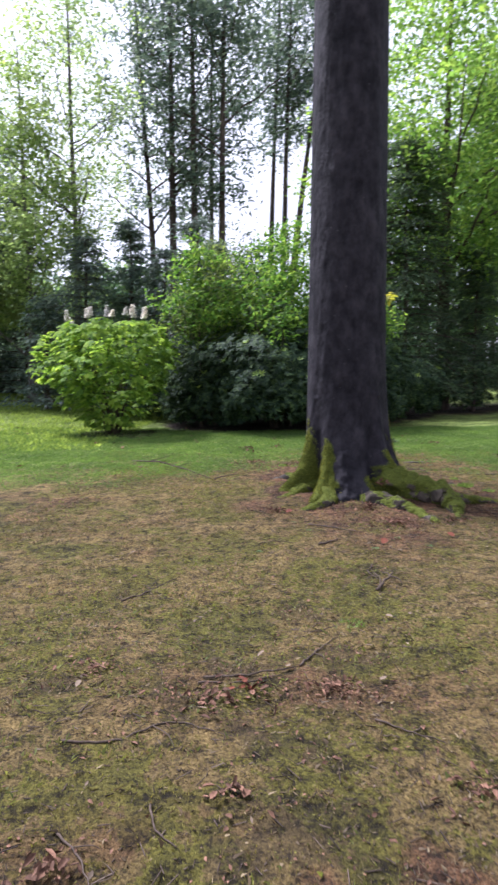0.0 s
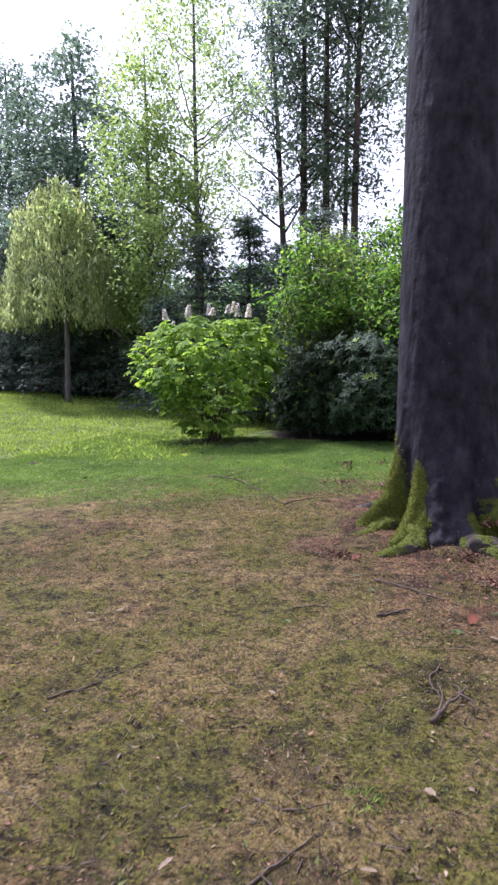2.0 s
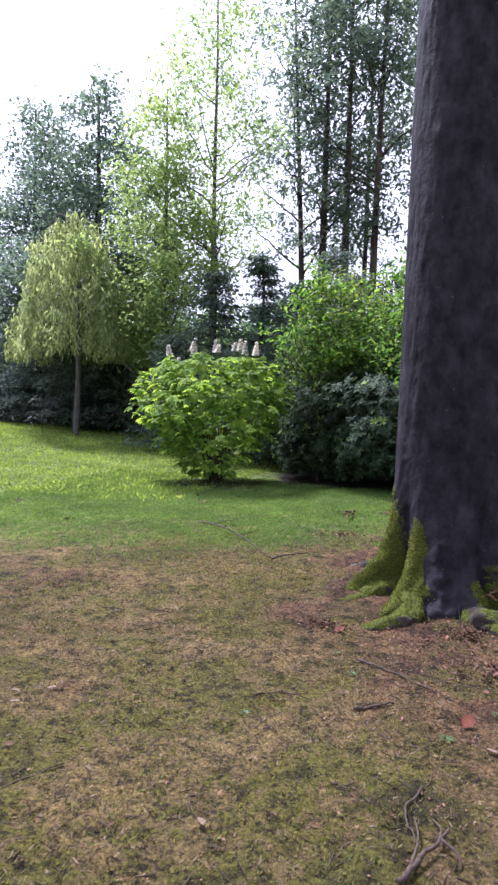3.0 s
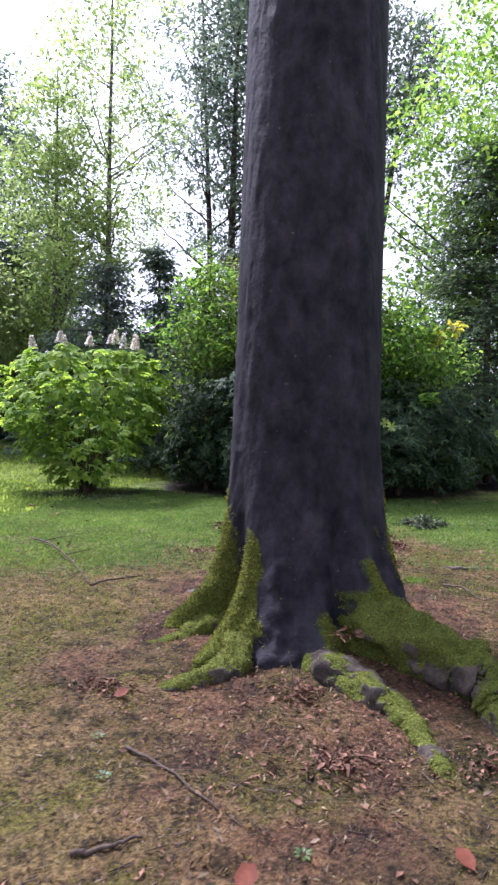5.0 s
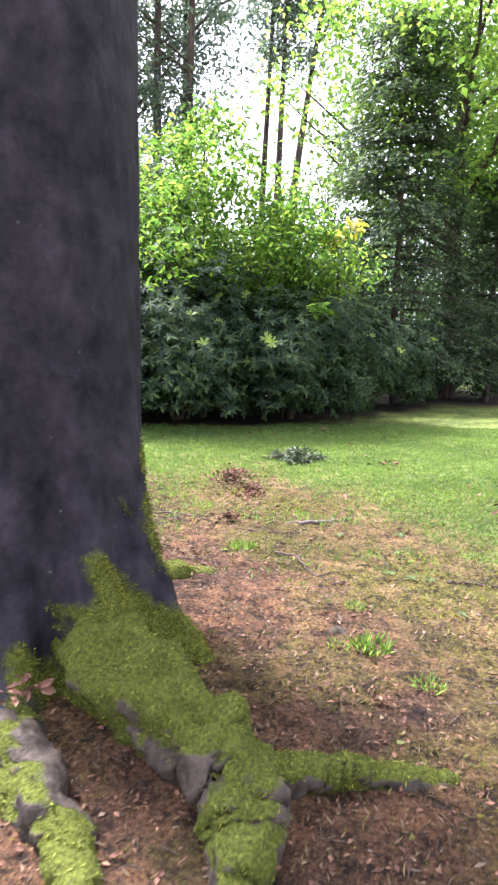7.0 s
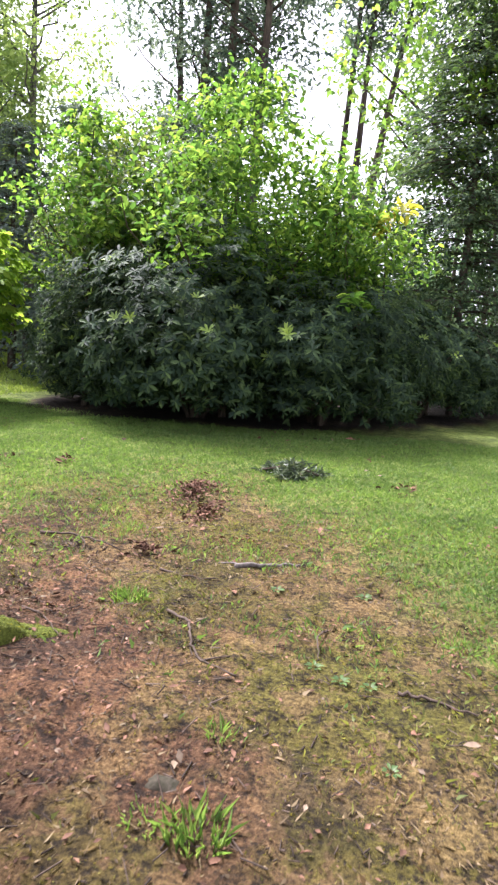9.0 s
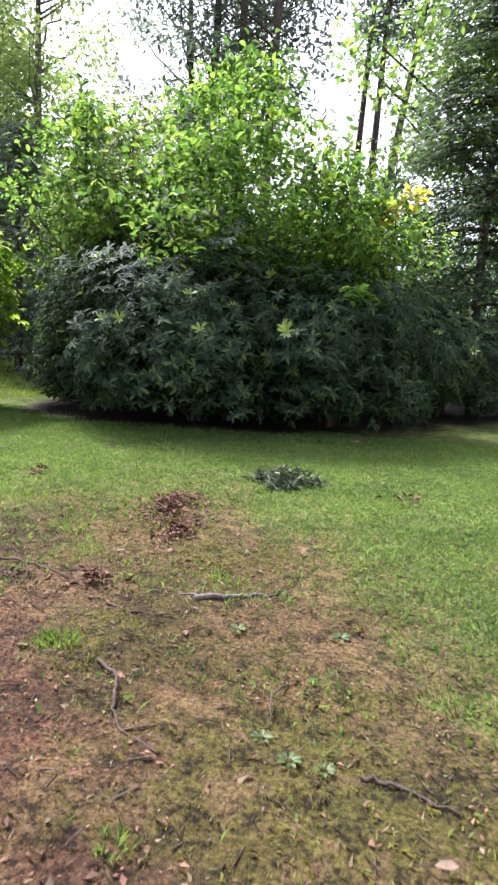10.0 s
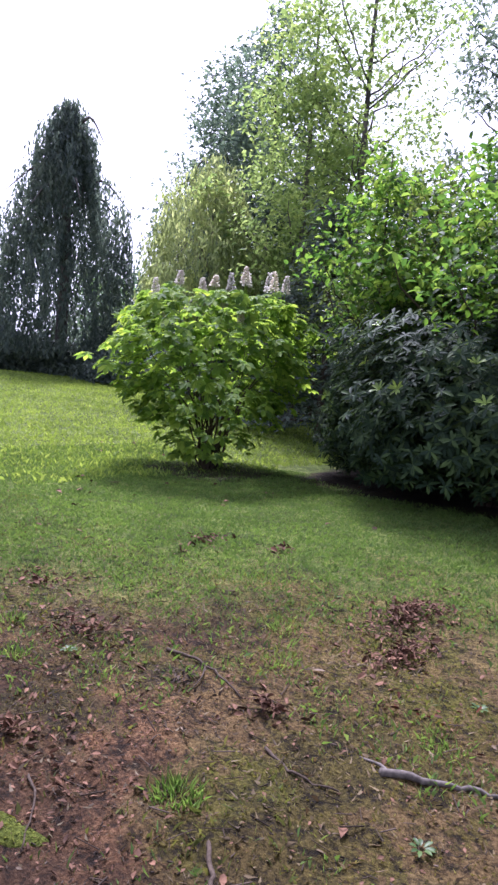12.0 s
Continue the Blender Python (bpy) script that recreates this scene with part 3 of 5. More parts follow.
def buckeye():
    """A broad shrub of palmate leaves with upright cream flower spikes."""
    x, y = -3.4, 14.1
    bush = thing("flowering_shrub", x, y, "broad green buckeye shrub with upright cream flower spikes", "shrub")
    r = np.random.default_rng(11)
    stems(bush, x, y, 26, 1.15, 2.0, 0.017, 12)
    n = 1600
    a, h = r.random(n) * 2 * np.pi, r.random(n) ** 0.75
    h = np.where(r.random(n) < 0.1, 0.06 + r.random(n) * 0.32, 0.24 + 0.76 * h)
    prof = np.interp(h, (0, 0.15, 0.4, 0.65, 0.85, 1.0), (0.4, 0.75, 1.2, 1.6, 1.45, 0.9))
    lump = 0.55 + 0.85 * fbm(np.cos(a) * 2 + 9, np.sin(a) * 2 + h * 4, 1.4, 61)
    rad = prof * lump * (1 - 0.45 * r.random(n) ** 1.8)
    hub = np.stack([0.96 * rad * np.cos(a), 0.96 * rad * np.sin(a), 0.08 + 2.4 * h + 0.45 * (fbm(np.cos(a) * rad * 2 + 5, np.sin(a) * rad * 2, 1.3, 71) - 0.5) - 0.25 * np.maximum(rad - 1.2, 0)], -1)
    out = unit(hub * np.array([1, 1, 0]) + 1e-6)
    face = unit(out * 0.3 + np.array([0, 0, 0.9]) + r.normal(0, 0.32, (n, 3)))
    k = 7
    side = unit(np.cross(face, out + r.normal(0, 0.2, (n, 3))))
    fwd = np.cross(side, face)
    ang = np.radians(np.linspace(-125, 125, k))[None] + r.normal(0, 0.12, (n, k))
    ax = fwd[:, None] * np.cos(ang)[..., None] + side[:, None] * np.sin(ang)[..., None] - np.array([0, 0, 0.08])
    size = (0.15 * (0.6 + 0.7 * r.random((n, 1))) * (0.75 + 0.25 * np.cos(ang))).ravel()
    pts = np.repeat(hub[:, None], k, 1).reshape(-1, 3)
    part("foliage", mesh_np("foliage", *leaf_mesh(pts, ax.reshape(-1, 3), np.repeat(face[:, None], k, 1).reshape(-1, 3), size, size * 0.46, 0.14, 0.14, True)), M_BUCKEYE, bush)
    for px, py, hz, tall in ((-0.78, -0.5, 2.35, 0.24), (-0.55, 0.2, 2.48, 0.22), (-0.3, -0.5, 2.46, 0.2), (-0.15, 0.4, 2.52, 0.26), (0.1, -0.2, 2.46, 0.16), (0.3, 0.25, 2.52, 0.2), (0.42, 0.6, 2.5, 0.28), (0.5, 0.0, 2.5, 0.24), (0.6, 0.75, 2.48, 0.28), (0.72, 0.35, 2.46, 0.26), (-0.95, 0.3, 2.2, 0.22), (0.85, -0.4, 1.9, 0.16)):
        lean = r.normal(0, 0.018, 2)
        hz += 0.13
        m = 130
        t = r.random(m)
        aa = r.random(m) * 2 * np.pi
        rr = 0.05 * (1 - 0.72 * t) + 0.01
        c = np.stack([px + lean[0] * t + rr * np.cos(aa) * 0.4, py + lean[1] * t + rr * np.sin(aa) * 0.4, hz + t * tall], -1)
        d = np.stack([np.cos(aa), np.sin(aa), 0.35 + 0 * aa], -1)
        spike = part("flower_spike", mesh_np("flower_spike", *leaf_mesh(c, d, np.stack([0 * aa, 0 * aa, 1 + 0 * aa], -1) + 0.3 * d, rr * 1.1, 0.034, 0.3, 0.1)), M_FLOWER, bush, "upright cream flower spike")
        axis = curve_line([(px, py, hz - 0.3), (px, py, hz), (px + lean[0], py + lean[1], hz + tall)], 3)
        part("stalk", mesh_np("stalk", *tube(axis, np.linspace(0.008, 0.003, len(axis)), 5)), M_BUCKEYE, spike)


def rhododendron(x, y, rx, ry, height, seed, count=1500, overhang=0.0, label=""):
    """A dense evergreen shrub whose long leaves stand in rosettes."""
    bush = thing("rhododendron", x, y, label or "dark green rhododendron shrub with leaf rosettes", "shrub", group="rhododendron thicket")
    r = np.random.default_rng(seed)
    stems(bush, x, y, 11, min(rx, ry) * 0.85, height * 0.8, 0.035, seed + 1)
    n = count
    d = unit(r.normal(0, 1, (n, 3)))
    d[:, 2] = np.abs(d[:, 2]) * 1.1 - 0.35
    d = unit(d)
    lump = 0.32 + 1.4 * fbm(d[:, 0] * 2.2 + 9, d[:, 1] * 2.2 + d[:, 2] * 3.1, 1.1, seed)
    depth = 1 - 0.5 * r.random(n) ** 1.4
    hub = d * lump[:, None] * depth[:, None] * np.array([rx, ry, height * 0.62]) + np.array([0, 0, height * 0.42])
    low = r.random(n) < 0.3
    turn = r.random(n) * 2 * np.pi
    ring = 0.62 + 0.32 * r.random(n)
    skirt = np.stack([rx * ring * np.cos(turn), ry * ring * np.sin(turn), 0.06 + 0.5 * height * r.random(n)], -1)
    hub = np.where(low[:, None], skirt, hub)
    hub[:, 2] = np.maximum(hub[:, 2], 0.08 + 0.5 * overhang * np.maximum(-hub[:, 1] - 0.2, 0) + 0.35 * r.random(n))
    face = unit(d * 0.8 + np.array([0, -0.1, 0.55]) + r.normal(0, 0.22, (n, 3)))
    k = 8
    side = unit(np.cross(face, r.normal(0, 1, (n, 3))))
    fwd = np.cross(side, face)
    ang = (np.arange(k) * 2.4)[None] + r.normal(0, 0.2, (n, k))
    ax = fwd[:, None] * np.cos(ang)[..., None] + side[:, None] * np.sin(ang)[..., None] + face[:, None] * (0.1 + 0.35 * r.random((n, k, 1))) - np.array([0, 0, 0.3])
    size = (0.115 * (0.6 + 0.65 * r.random((n, k)))).ravel()
    pts = np.repeat(hub[:, None], k, 1).reshape(-1, 3)
    nor = np.repeat(face[:, None], k, 1).reshape(-1, 3)
    part("foliage", mesh_np("foliage", *leaf_mesh(pts, ax.reshape(-1, 3), nor, size, size * 0.32, 0.15, 0.12, y < 15.5)), M_RHODO, bush)
    pick = np.flatnonzero((depth > 0.93) & (hub[:, 1] < 0) & (hub[:, 2] > 0.4 * height))[:14]
    if len(pick):
        pp = np.repeat(hub[pick][:, None], 9, 1).reshape(-1, 3) + np.array([0, -0.03, 0.04])
        aa = (np.arange(9) * 2.4)[None] + r.normal(0, 0.2, (len(pick), 9))
        ax = fwd[pick][:, None] * np.cos(aa)[..., None] + side[pick][:, None] * np.sin(aa)[..., None] + face[pick][:, None] * 0.7
        part("young_growth", mesh_np("young_growth", *leaf_mesh(pp, ax.reshape(-1, 3), np.repeat(face[pick][:, None], 9, 1).reshape(-1, 3), 0.11, 0.03, 0.15, 0.1, True)), M_NEWLEAF, bush, "pale yellow-green young shoots")["kind"] = "stuff"
    return bush


def crown_points(r, n, z0, z1, profile, power=0.55, squash=(1, 1)):
    """Places of leaf clumps in a crown whose half width follows profile from its foot to its top."""
    grid = np.linspace(0, 1, 200)
    weight = np.cumsum(np.interp(grid, np.linspace(0, 1, len(profile)), profile) ** 1.5)
    h = np.interp(r.random(n), weight / weight[-1], grid)
    a = r.random(n) * 2 * np.pi
    rad = np.interp(h, np.linspace(0, 1, len(profile)), profile) * r.random(n) ** power
    rad = rad * (0.45 + 1.1 * fbm(np.cos(a) * 1.6 + 11, np.sin(a) * 1.6 + h * 5, 1.3, int(r.integers(1000))))
    return np.stack([rad * np.cos(a) * squash[0], rad * np.sin(a) * squash[1], z0 + (z1 - z0) * h], -1)


def broadleaf(name, label, x, y, height, trunk_r, z0, profile, clumps, per, leaf, mat, seed, bark=M_GREYWOOD, sigma=0.28, lean=(0, 0), limbs=9, wide=0.6, fine=False, group="", category="tree", top=None):
    tree = thing(name, x, y, label, category, group=group)
    r = np.random.default_rng(seed)
    h = np.linspace(0, 1, 12)
    line = np.stack([lean[0] * h**1.4 + 0.1 * (fbm(h * 5, 0 * h + seed, 1, seed) - 0.5) * h, lean[1] * h**1.4, -0.1 + (height * 0.97 + 0.1) * h], -1)
    rad = trunk_r * (1.25 * (1 - h) ** 3 * 0.25 + 1 - 0.82 * h)
    part("trunk", mesh_np("trunk", *tube(line, rad, 10, 0.04, seed), True), bark, tree)
    axis = lambda z: np.stack([np.interp(z, line[:, 2], line[:, 0]), np.interp(z, line[:, 2], line[:, 1]), 0 * z], -1)
    c = crown_points(r, clumps, z0, top or height, profile)
    c = c + axis(c[:, 2])
    far = np.argsort(-np.hypot(c[:, 0], c[:, 1]))[: limbs * 4][::4]
    for k in far:
        end = c[k]
        zb = max(0.35 * z0, end[2] - 0.75 * np.hypot(end[0], end[1]) - 0.3)
        start = axis(np.array([zb]))[0] + np.array([0, 0, zb])
        mid = start * 0.45 + end * 0.55 + np.array([0, 0, -0.1])
        tr = float(np.interp(zb, line[:, 2], rad))
        ln = curve_line([start, mid, end], 4)
        ln[1:-1] += r.normal(0, 0.04, (len(ln) - 2, 3))
        part("limb", mesh_np("limb", *tube(ln, np.linspace(tr * 0.45, 0.008, len(ln)), 5), True), bark, tree)
    pts = (c[:, None] + r.normal(0, sigma, (len(c), per, 3)) * np.array([1, 1, 0.65])).reshape(-1, 3)
    ax = r.normal(0, 1, pts.shape) * np.array([1, 1, 0.5]) - np.array([0, 0, 0.35])
    size = leaf * (0.6 + 0.8 * r.random(len(pts)))
    part("crown", mesh_np("crown", *leaf_mesh(pts, ax, r.normal(0, 0.45, pts.shape) + np.array([0, 0, 1]), size, size * wide, 0.18, 0.15, fine)), mat, tree)
    return tree


def conifer(name, label, x, y, height, trunk_r, z0, reach, whorls, per, mat, seed, bark=M_PINE, droop=0.35, leaf=0.16, dense=26, lean=(0.0, 0.0), ragged=0.35, taper=0.8, group="", plume=0.14):
    """A trunk with whorls of drooping boughs that carry flat sprays."""
    tree = thing(name, x, y, label, "tree", group=group)
    r = np.random.default_rng(seed)
    h = np.linspace(0, 1, 10)
    line = np.stack([lean[0] * h**1.3 + 0.18 * (fbm(h * 4, 0 * h + seed, 1, seed) - 0.5), lean[1] * h, -0.1 + (height + 0.1) * h], -1)
    rad = trunk_r * (1 - 0.85 * h)
    part("trunk", mesh_np("trunk", *tube(line, rad, 10, 0.05, seed), True), bark, tree)
    boughs, pts, axs = [], [], []
    for k in range(whorls):
        t = (k + r.random()) / whorls
        z = z0 + (height - z0) * t
        base = np.array([np.interp(z, line[:, 2], line[:, 0]), np.interp(z, line[:, 2], line[:, 1]), z])
        for j in range(per):
            a = r.random() * 2 * math.pi
            ln = reach * (1 - taper * t) * (1 - ragged * r.random())
            way = np.array([math.cos(a), math.sin(a), 0])
            s = np.linspace(0, 1, 6)[:, None]
            bough = base + way * ln * s + np.array([0, 0, 1]) * (0.12 * ln * s - droop * ln * s**2)
            boughs.append(tube(bough, np.linspace(max(0.012, trunk_r * 0.16), 0.004, 6), 4))
            q = r.random(dense) ** 0.7
            p = base + way * (ln * q)[:, None] + np.array([0, 0, 1]) * (0.12 * ln * q - droop * ln * q**2)[:, None]
            side = np.cross(way, [0, 0, 1])
            p = p + side * (r.normal(0, 0.16 * ln + 0.03, dense) * (1.1 - q))[:, None] + r.normal(0, plume, (dense, 3)) * np.array([1, 1, 0.6])
            pts.append(p)
            axs.append(way * 0.7 + side * r.normal(0, 0.8, (dense, 1)) - np.array([0, 0, 0.25]) + r.normal(0, 0.2, (dense, 3)))
    tagged(part("branchwork", mesh_np("branchwork", *joined(boughs)), bark, tree), kind="stuff")
    p, a = np.concatenate(pts), np.concatenate(axs)
    size = leaf * (0.6 + 0.8 * r.random(len(p)))
    part("needles", mesh_np("needles", *leaf_mesh(p, a, r.normal(0, 0.35, p.shape) + np.array([0, 0, 1]), size, size * 0.38, 0.1, 0.2)), mat, tree)
    return tree


def weeping(name, label, x, y, height, trunk_r, reach, strands, mat, seed, leaf=0.12, drop=(0.35, 0.75), floor=0.8, bark=M_GREYWOOD, limb_count=9, per=34, column=0.0):
    """A tree whose branches hang down in strands."""
    tree = thing(name, x, y, label, "tree")
    r = np.random.default_rng(seed)
    line = curve_line([(0, 0, -0.1), (0.08, 0, height * 0.35), (-0.05, 0.05, height * 0.7), (0, 0, height * 0.97)], 4)
    part("trunk", mesh_np("trunk", *tube(line, np.linspace(trunk_r, trunk_r * 0.25, len(line)), 9, 0.04, seed), True), bark, tree)
    for k in range(limb_count):
        a = 2 * math.pi * (k + 0.6 * r.random()) / limb_count
        zb = height * (0.45 + 0.45 * r.random())
        rr = reach * (0.55 + 0.4 * r.random()) * (1 - column * zb / height)
        ln = curve_line([(0, 0, zb), (0.5 * rr * math.cos(a), 0.5 * rr * math.sin(a), zb + 0.1 * height), (rr * math.cos(a), rr * math.sin(a), zb)], 4)
        part("limb", mesh_np("limb", *tube(ln, np.linspace(trunk_r * 0.4, 0.01, len(ln)), 5), True), bark, tree)
    pts, axs = [], []
    for k in range(strands):
        a, q = r.random() * 2 * math.pi, r.random() ** 0.6
        zt = height * (1 - 0.45 * q**1.6 * (1 + 0.4 * r.random())) if not column else height * (1 - 0.93 * r.random() ** 1.15)
        rr = reach * q if not column else reach * (1 - zt / height) ** 0.6 * (0.35 + 0.65 * q) + 0.15
        rr *= 0.75 + 0.5 * value_noise(a * 1.6 + 5, zt * 0.6, seed)
        ln = height * (drop[0] + (drop[1] - drop[0]) * r.random()) * (0.45 + 0.55 * q)
        ln = min(ln, zt - floor)
        if ln <= 0.1:
            continue
        s = r.random(per)
        c = np.stack([rr * math.cos(a) * (1 + 0.05 * s), rr * math.sin(a) * (1 + 0.05 * s), zt - ln * s], -1) + r.normal(0, 0.075, (per, 3))
        pts.append(c)
        axs.append(np.array([0, 0, -1.0]) + r.normal(0, 0.35, (per, 3)))
    p, a = np.concatenate(pts), np.concatenate(axs)
    part("crown", mesh_np("crown", *leaf_mesh(p, a, r.normal(0, 1, p.shape), leaf * (0.6 + 0.8 * r.random(len(p))), leaf * 0.34, 0.15, 0.1)), mat, tree)
    return tree


buckeye()
rhododendron(-1.35, 16.1, 1.25, 1.35, 2.35, 21, 3000, 0.15)
rhododendron(0.25, 15.35, 1.55, 2.1, 2.5, 22, 5200, 0.3, "large dark rhododendron with pale young shoots")
rhododendron(2.0, 16.1, 1.6, 2.1, 2.35, 23, 4600, 0.28)
rhododendron(3.6, 18.6, 1.5, 1.5, 1.9, 24, 2600, 0.3)
rhododendron(0.4, 18.6, 2.4, 1.2, 2.8, 25, 2000)
rhododendron(-2.7, 18.2, 1.5, 1.2, 2.2, 26, 1600)
rhododendron(5.6, 21.3, 1.8, 1.3, 1.7, 27, 900, 0.3)
rhododendron(8.2, 22.0, 2.0, 1.3, 2.3, 28, 900)

broadleaf("magnolia", "young magnolia with bright green leaves above dark shrubs", 0.6, 15.6, 5.0, 0.05, 2.0, (1.5, 2.0, 1.8, 1.35, 0.8, 0.35), 330, 26, 0.1, M_MAGNOLIA, 31, M_STEM, 0.16, wide=0.55, fine=True)
broadleaf("hornbeam", "slender tree with small olive-green leaves above shrubs", -1.2, 16.2, 4.6, 0.045, 1.9, (0.9, 1.3, 1.35, 1.1, 0.75, 0.3), 230, 34, 0.075, M_OLIVE, 32, M_STEM, 0.18, wide=0.55, fine=True)
broadleaf("magnolia", "bright green magnolia sapling beside the flowering shrub", -1.55, 15.4, 4.7, 0.035, 2.0, (0.5, 0.85, 0.95, 0.8, 0.55, 0.25), 130, 24, 0.1, M_MAGNOLIA, 36, M_STEM, 0.15, wide=0.55, fine=True)
broadleaf("magnolia", "small magnolia with drooping bright green boughs", 2.05, 15.9, 4.0, 0.04, 1.9, (0.8, 1.3, 1.3, 0.95, 0.6, 0.2), 170, 26, 0.1, M_MAGNOLIA, 33, M_STEM, 0.16, wide=0.5, fine=True)
broadleaf("holly", "dark glossy evergreen tree above the shrubs", -0.4, 18.9, 5.4, 0.06, 1.4, (1.4, 1.7, 1.4, 1.1, 0.7, 0.3), 200, 30, 0.11, M_RHODO, 34, M_STEM, 0.22, wide=0.5)
broadleaf("holly", "dark evergreen shrub tree beside the conifer", 2.6, 18.7, 4.6, 0.06, 1.2, (1.4, 1.6, 1.3, 1.0, 0.6, 0.2), 180, 30, 0.11, M_RHODO, 35, M_STEM, 0.22, wide=0.5)


def yellow_branch():
    tree = thing("yellowing_sapling", 2.75, 16.1, "thin sapling with one yellowing leafy branch", "sapling")
    r = np.random.default_rng(5)
    line = curve_line([(0, 0, -0.05), (0.05, -0.1, 1.6), (0.0, -0.2, 2.9)], 4)
    part("stem", mesh_np("stem", *tube(line, np.linspace(0.025, 0.01, len(line)), 6), True), M_STEM, tree)
    for (a, b, mat) in (((-0.25, -0.2, 2.75), (0.3, -0.6, 3.1), M_YELLOWLEAF), ((0.0, -0.1, 1.55), (-0.35, -1.9, 1.75), M_MAGNOLIA)):
        ln = curve_line([a, ((a[0] + b[0]) / 2, (a[1] + b[1]) / 2, (a[2] + b[2]) / 2 + 0.08), b], 6)
        branch = part("branch", mesh_np("branch", *tube(ln, np.linspace(0.012, 0.004, len(ln)), 5), True), M_STEM, tree)
        p = ln[r.integers(2, len(ln), 90)] + r.normal(0, 0.05, (90, 3))
        part("leaves", mesh_np("leaves", *leaf_mesh(p, r.normal(0, 1, p.shape) * np.array([1, 1, 0.4]), r.normal(0, 0.3, p.shape) + np.array([0, 0, 1]), 0.16, 0.075, 0.15, 0.15, True)), mat, branch)


yellow_branch()
broadleaf("slender_tree", "slender tall tree with thin sparse crown", -6.55, 22.2, 16.5, 0.115, 4.6, (1.2, 2.2, 2.4, 2.3, 2.0, 1.5, 0.7), 215, 38, 0.13, M_LIGHTLEAF, 41, M_GREYWOOD, 0.3, limbs=20)
broadleaf("birch_tree", "light green broad-leaved tree behind the shrubs", -8.2, 22.0, 12.2, 0.13, 2.6, (1.9, 2.6, 2.3, 1.8, 1.3, 0.6), 200, 62, 0.15, M_LIGHTLEAF, 42, M_GREYWOOD, 0.31)
broadleaf("maple_tree", "tall tree with bright green layered foliage", 5.8, 21.4, 15.0, 0.2, 4.4, (2.6, 3.8, 4.0, 3.5, 2.5, 1.1), 450, 52, 0.16, M_BROADLEAF, 43, M_PINE, 0.36, limbs=14)
broadleaf("maple_tree", "broad leafy tree at the edge of the wood", 10.0, 24.0, 16.0, 0.25, 3.0, (2.6, 3.6, 3.8, 3.4, 2.4, 1.0), 440, 44, 0.2, M_BROADLEAF, 44, M_PINE, 0.4, limbs=10)
conifer("hemlock", "dark feathery hemlock with drooping boughs", 4.3, 19.9, 8.2, 0.11, 0.8, 2.7, 32, 10, M_DUSKNEEDLE, 51, dense=95, leaf=0.11, taper=0.6)
conifer("hemlock", "low dark young hemlock at the thicket edge", 6.6, 20.6, 5.0, 0.08, 0.7, 2.0, 22, 9, M_DUSKNEEDLE, 58, dense=80, leaf=0.11, taper=0.75, droop=0.3)
conifer("hemlock", "dark hemlock standing behind the shrubs", 8.0, 24.5, 12.0, 0.16, 0.8, 2.6, 24, 7, M_HEMLOCK, 52, dense=44, leaf=0.18)
conifer("yew", "dark low conifer behind the flowering shrub", -4.3, 20.4, 6.2, 0.12, 0.3, 1.7, 20, 8, M_HAZEFIR, 53, dense=36, leaf=0.15, droop=0.1)
conifer("yew", "dark bushy conifer under the slender tree", -6.9, 19.8, 3.6, 0.1, 0.2, 1.5, 14, 8, M_HAZEFIR, 54, dense=36, leaf=0.15, droop=0.1)
conifer("yew", "dark conifer below the light green tree", -9.3, 24.5, 8.0, 0.14, 0.3, 2.6, 22, 8, M_HAZEFIR, 55, dense=40, leaf=0.18, droop=0.2)
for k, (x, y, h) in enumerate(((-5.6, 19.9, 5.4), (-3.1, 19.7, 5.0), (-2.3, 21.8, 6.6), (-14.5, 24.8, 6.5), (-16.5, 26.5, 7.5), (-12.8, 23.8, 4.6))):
    conifer("yew", "dark bushy yew in the belt behind the lawn", x, y, h, 0.1, 0.2, 1.7 + 0.12 * h, 18, 8, M_HAZELEAF, 210 + k, dense=38, leaf=0.15, droop=0.12, group="belt of dark yews")
conifer("yew", "dark conifer filling the gap between the trunks", -1.6, 21.0, 5.6, 0.12, 0.2, 1.7, 18, 8, M_HAZEFIR, 56, dense=34, leaf=0.16, droop=0.15)

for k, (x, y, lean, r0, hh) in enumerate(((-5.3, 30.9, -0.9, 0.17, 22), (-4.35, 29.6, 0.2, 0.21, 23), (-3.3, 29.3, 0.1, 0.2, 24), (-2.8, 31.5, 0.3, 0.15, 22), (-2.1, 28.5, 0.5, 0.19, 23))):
    broadleaf("pine_tree", "tall pine with a bare dark trunk and drooping crown", x, y, hh, r0, 8.0, (1.2, 2.6, 3.2, 3.5, 3.3, 2.8, 1.8), 84, 56, 0.24, M_HAZEPINE, 60 + k, M_PINE, 0.38, lean=(lean, 0), limbs=14, wide=0.42, group="stand of tall pines")
for k, (x, y, lean, r0, hh) in enumerate(((-0.1, 36.6, 0.9, 0.2, 24), (0.65, 36.2, 0.7, 0.21, 24))):
    broadleaf("pine_tree", "slim twin pine with bare trunk", x, y, hh, r0, 13.0, (0.7, 1.6, 2.0, 2.2, 1.8, 1.0), 80, 40, 0.26, M_HAZEPINE, 70 + k, M_PINE, 0.42, lean=(lean, 0), limbs=8, wide=0.42, group="pair of slim pines")
broadleaf("leaning_pine", "dark leaning pine trunk behind the shrubs", 0.8, 37.5, 22, 0.26, 14.0, (0.8, 2.0, 2.4, 2.4, 1.6, 0.8), 90, 40, 0.28, M_HAZEPINE, 75, M_PINE, 0.42, lean=(2.6, 0), limbs=8, wide=0.42)
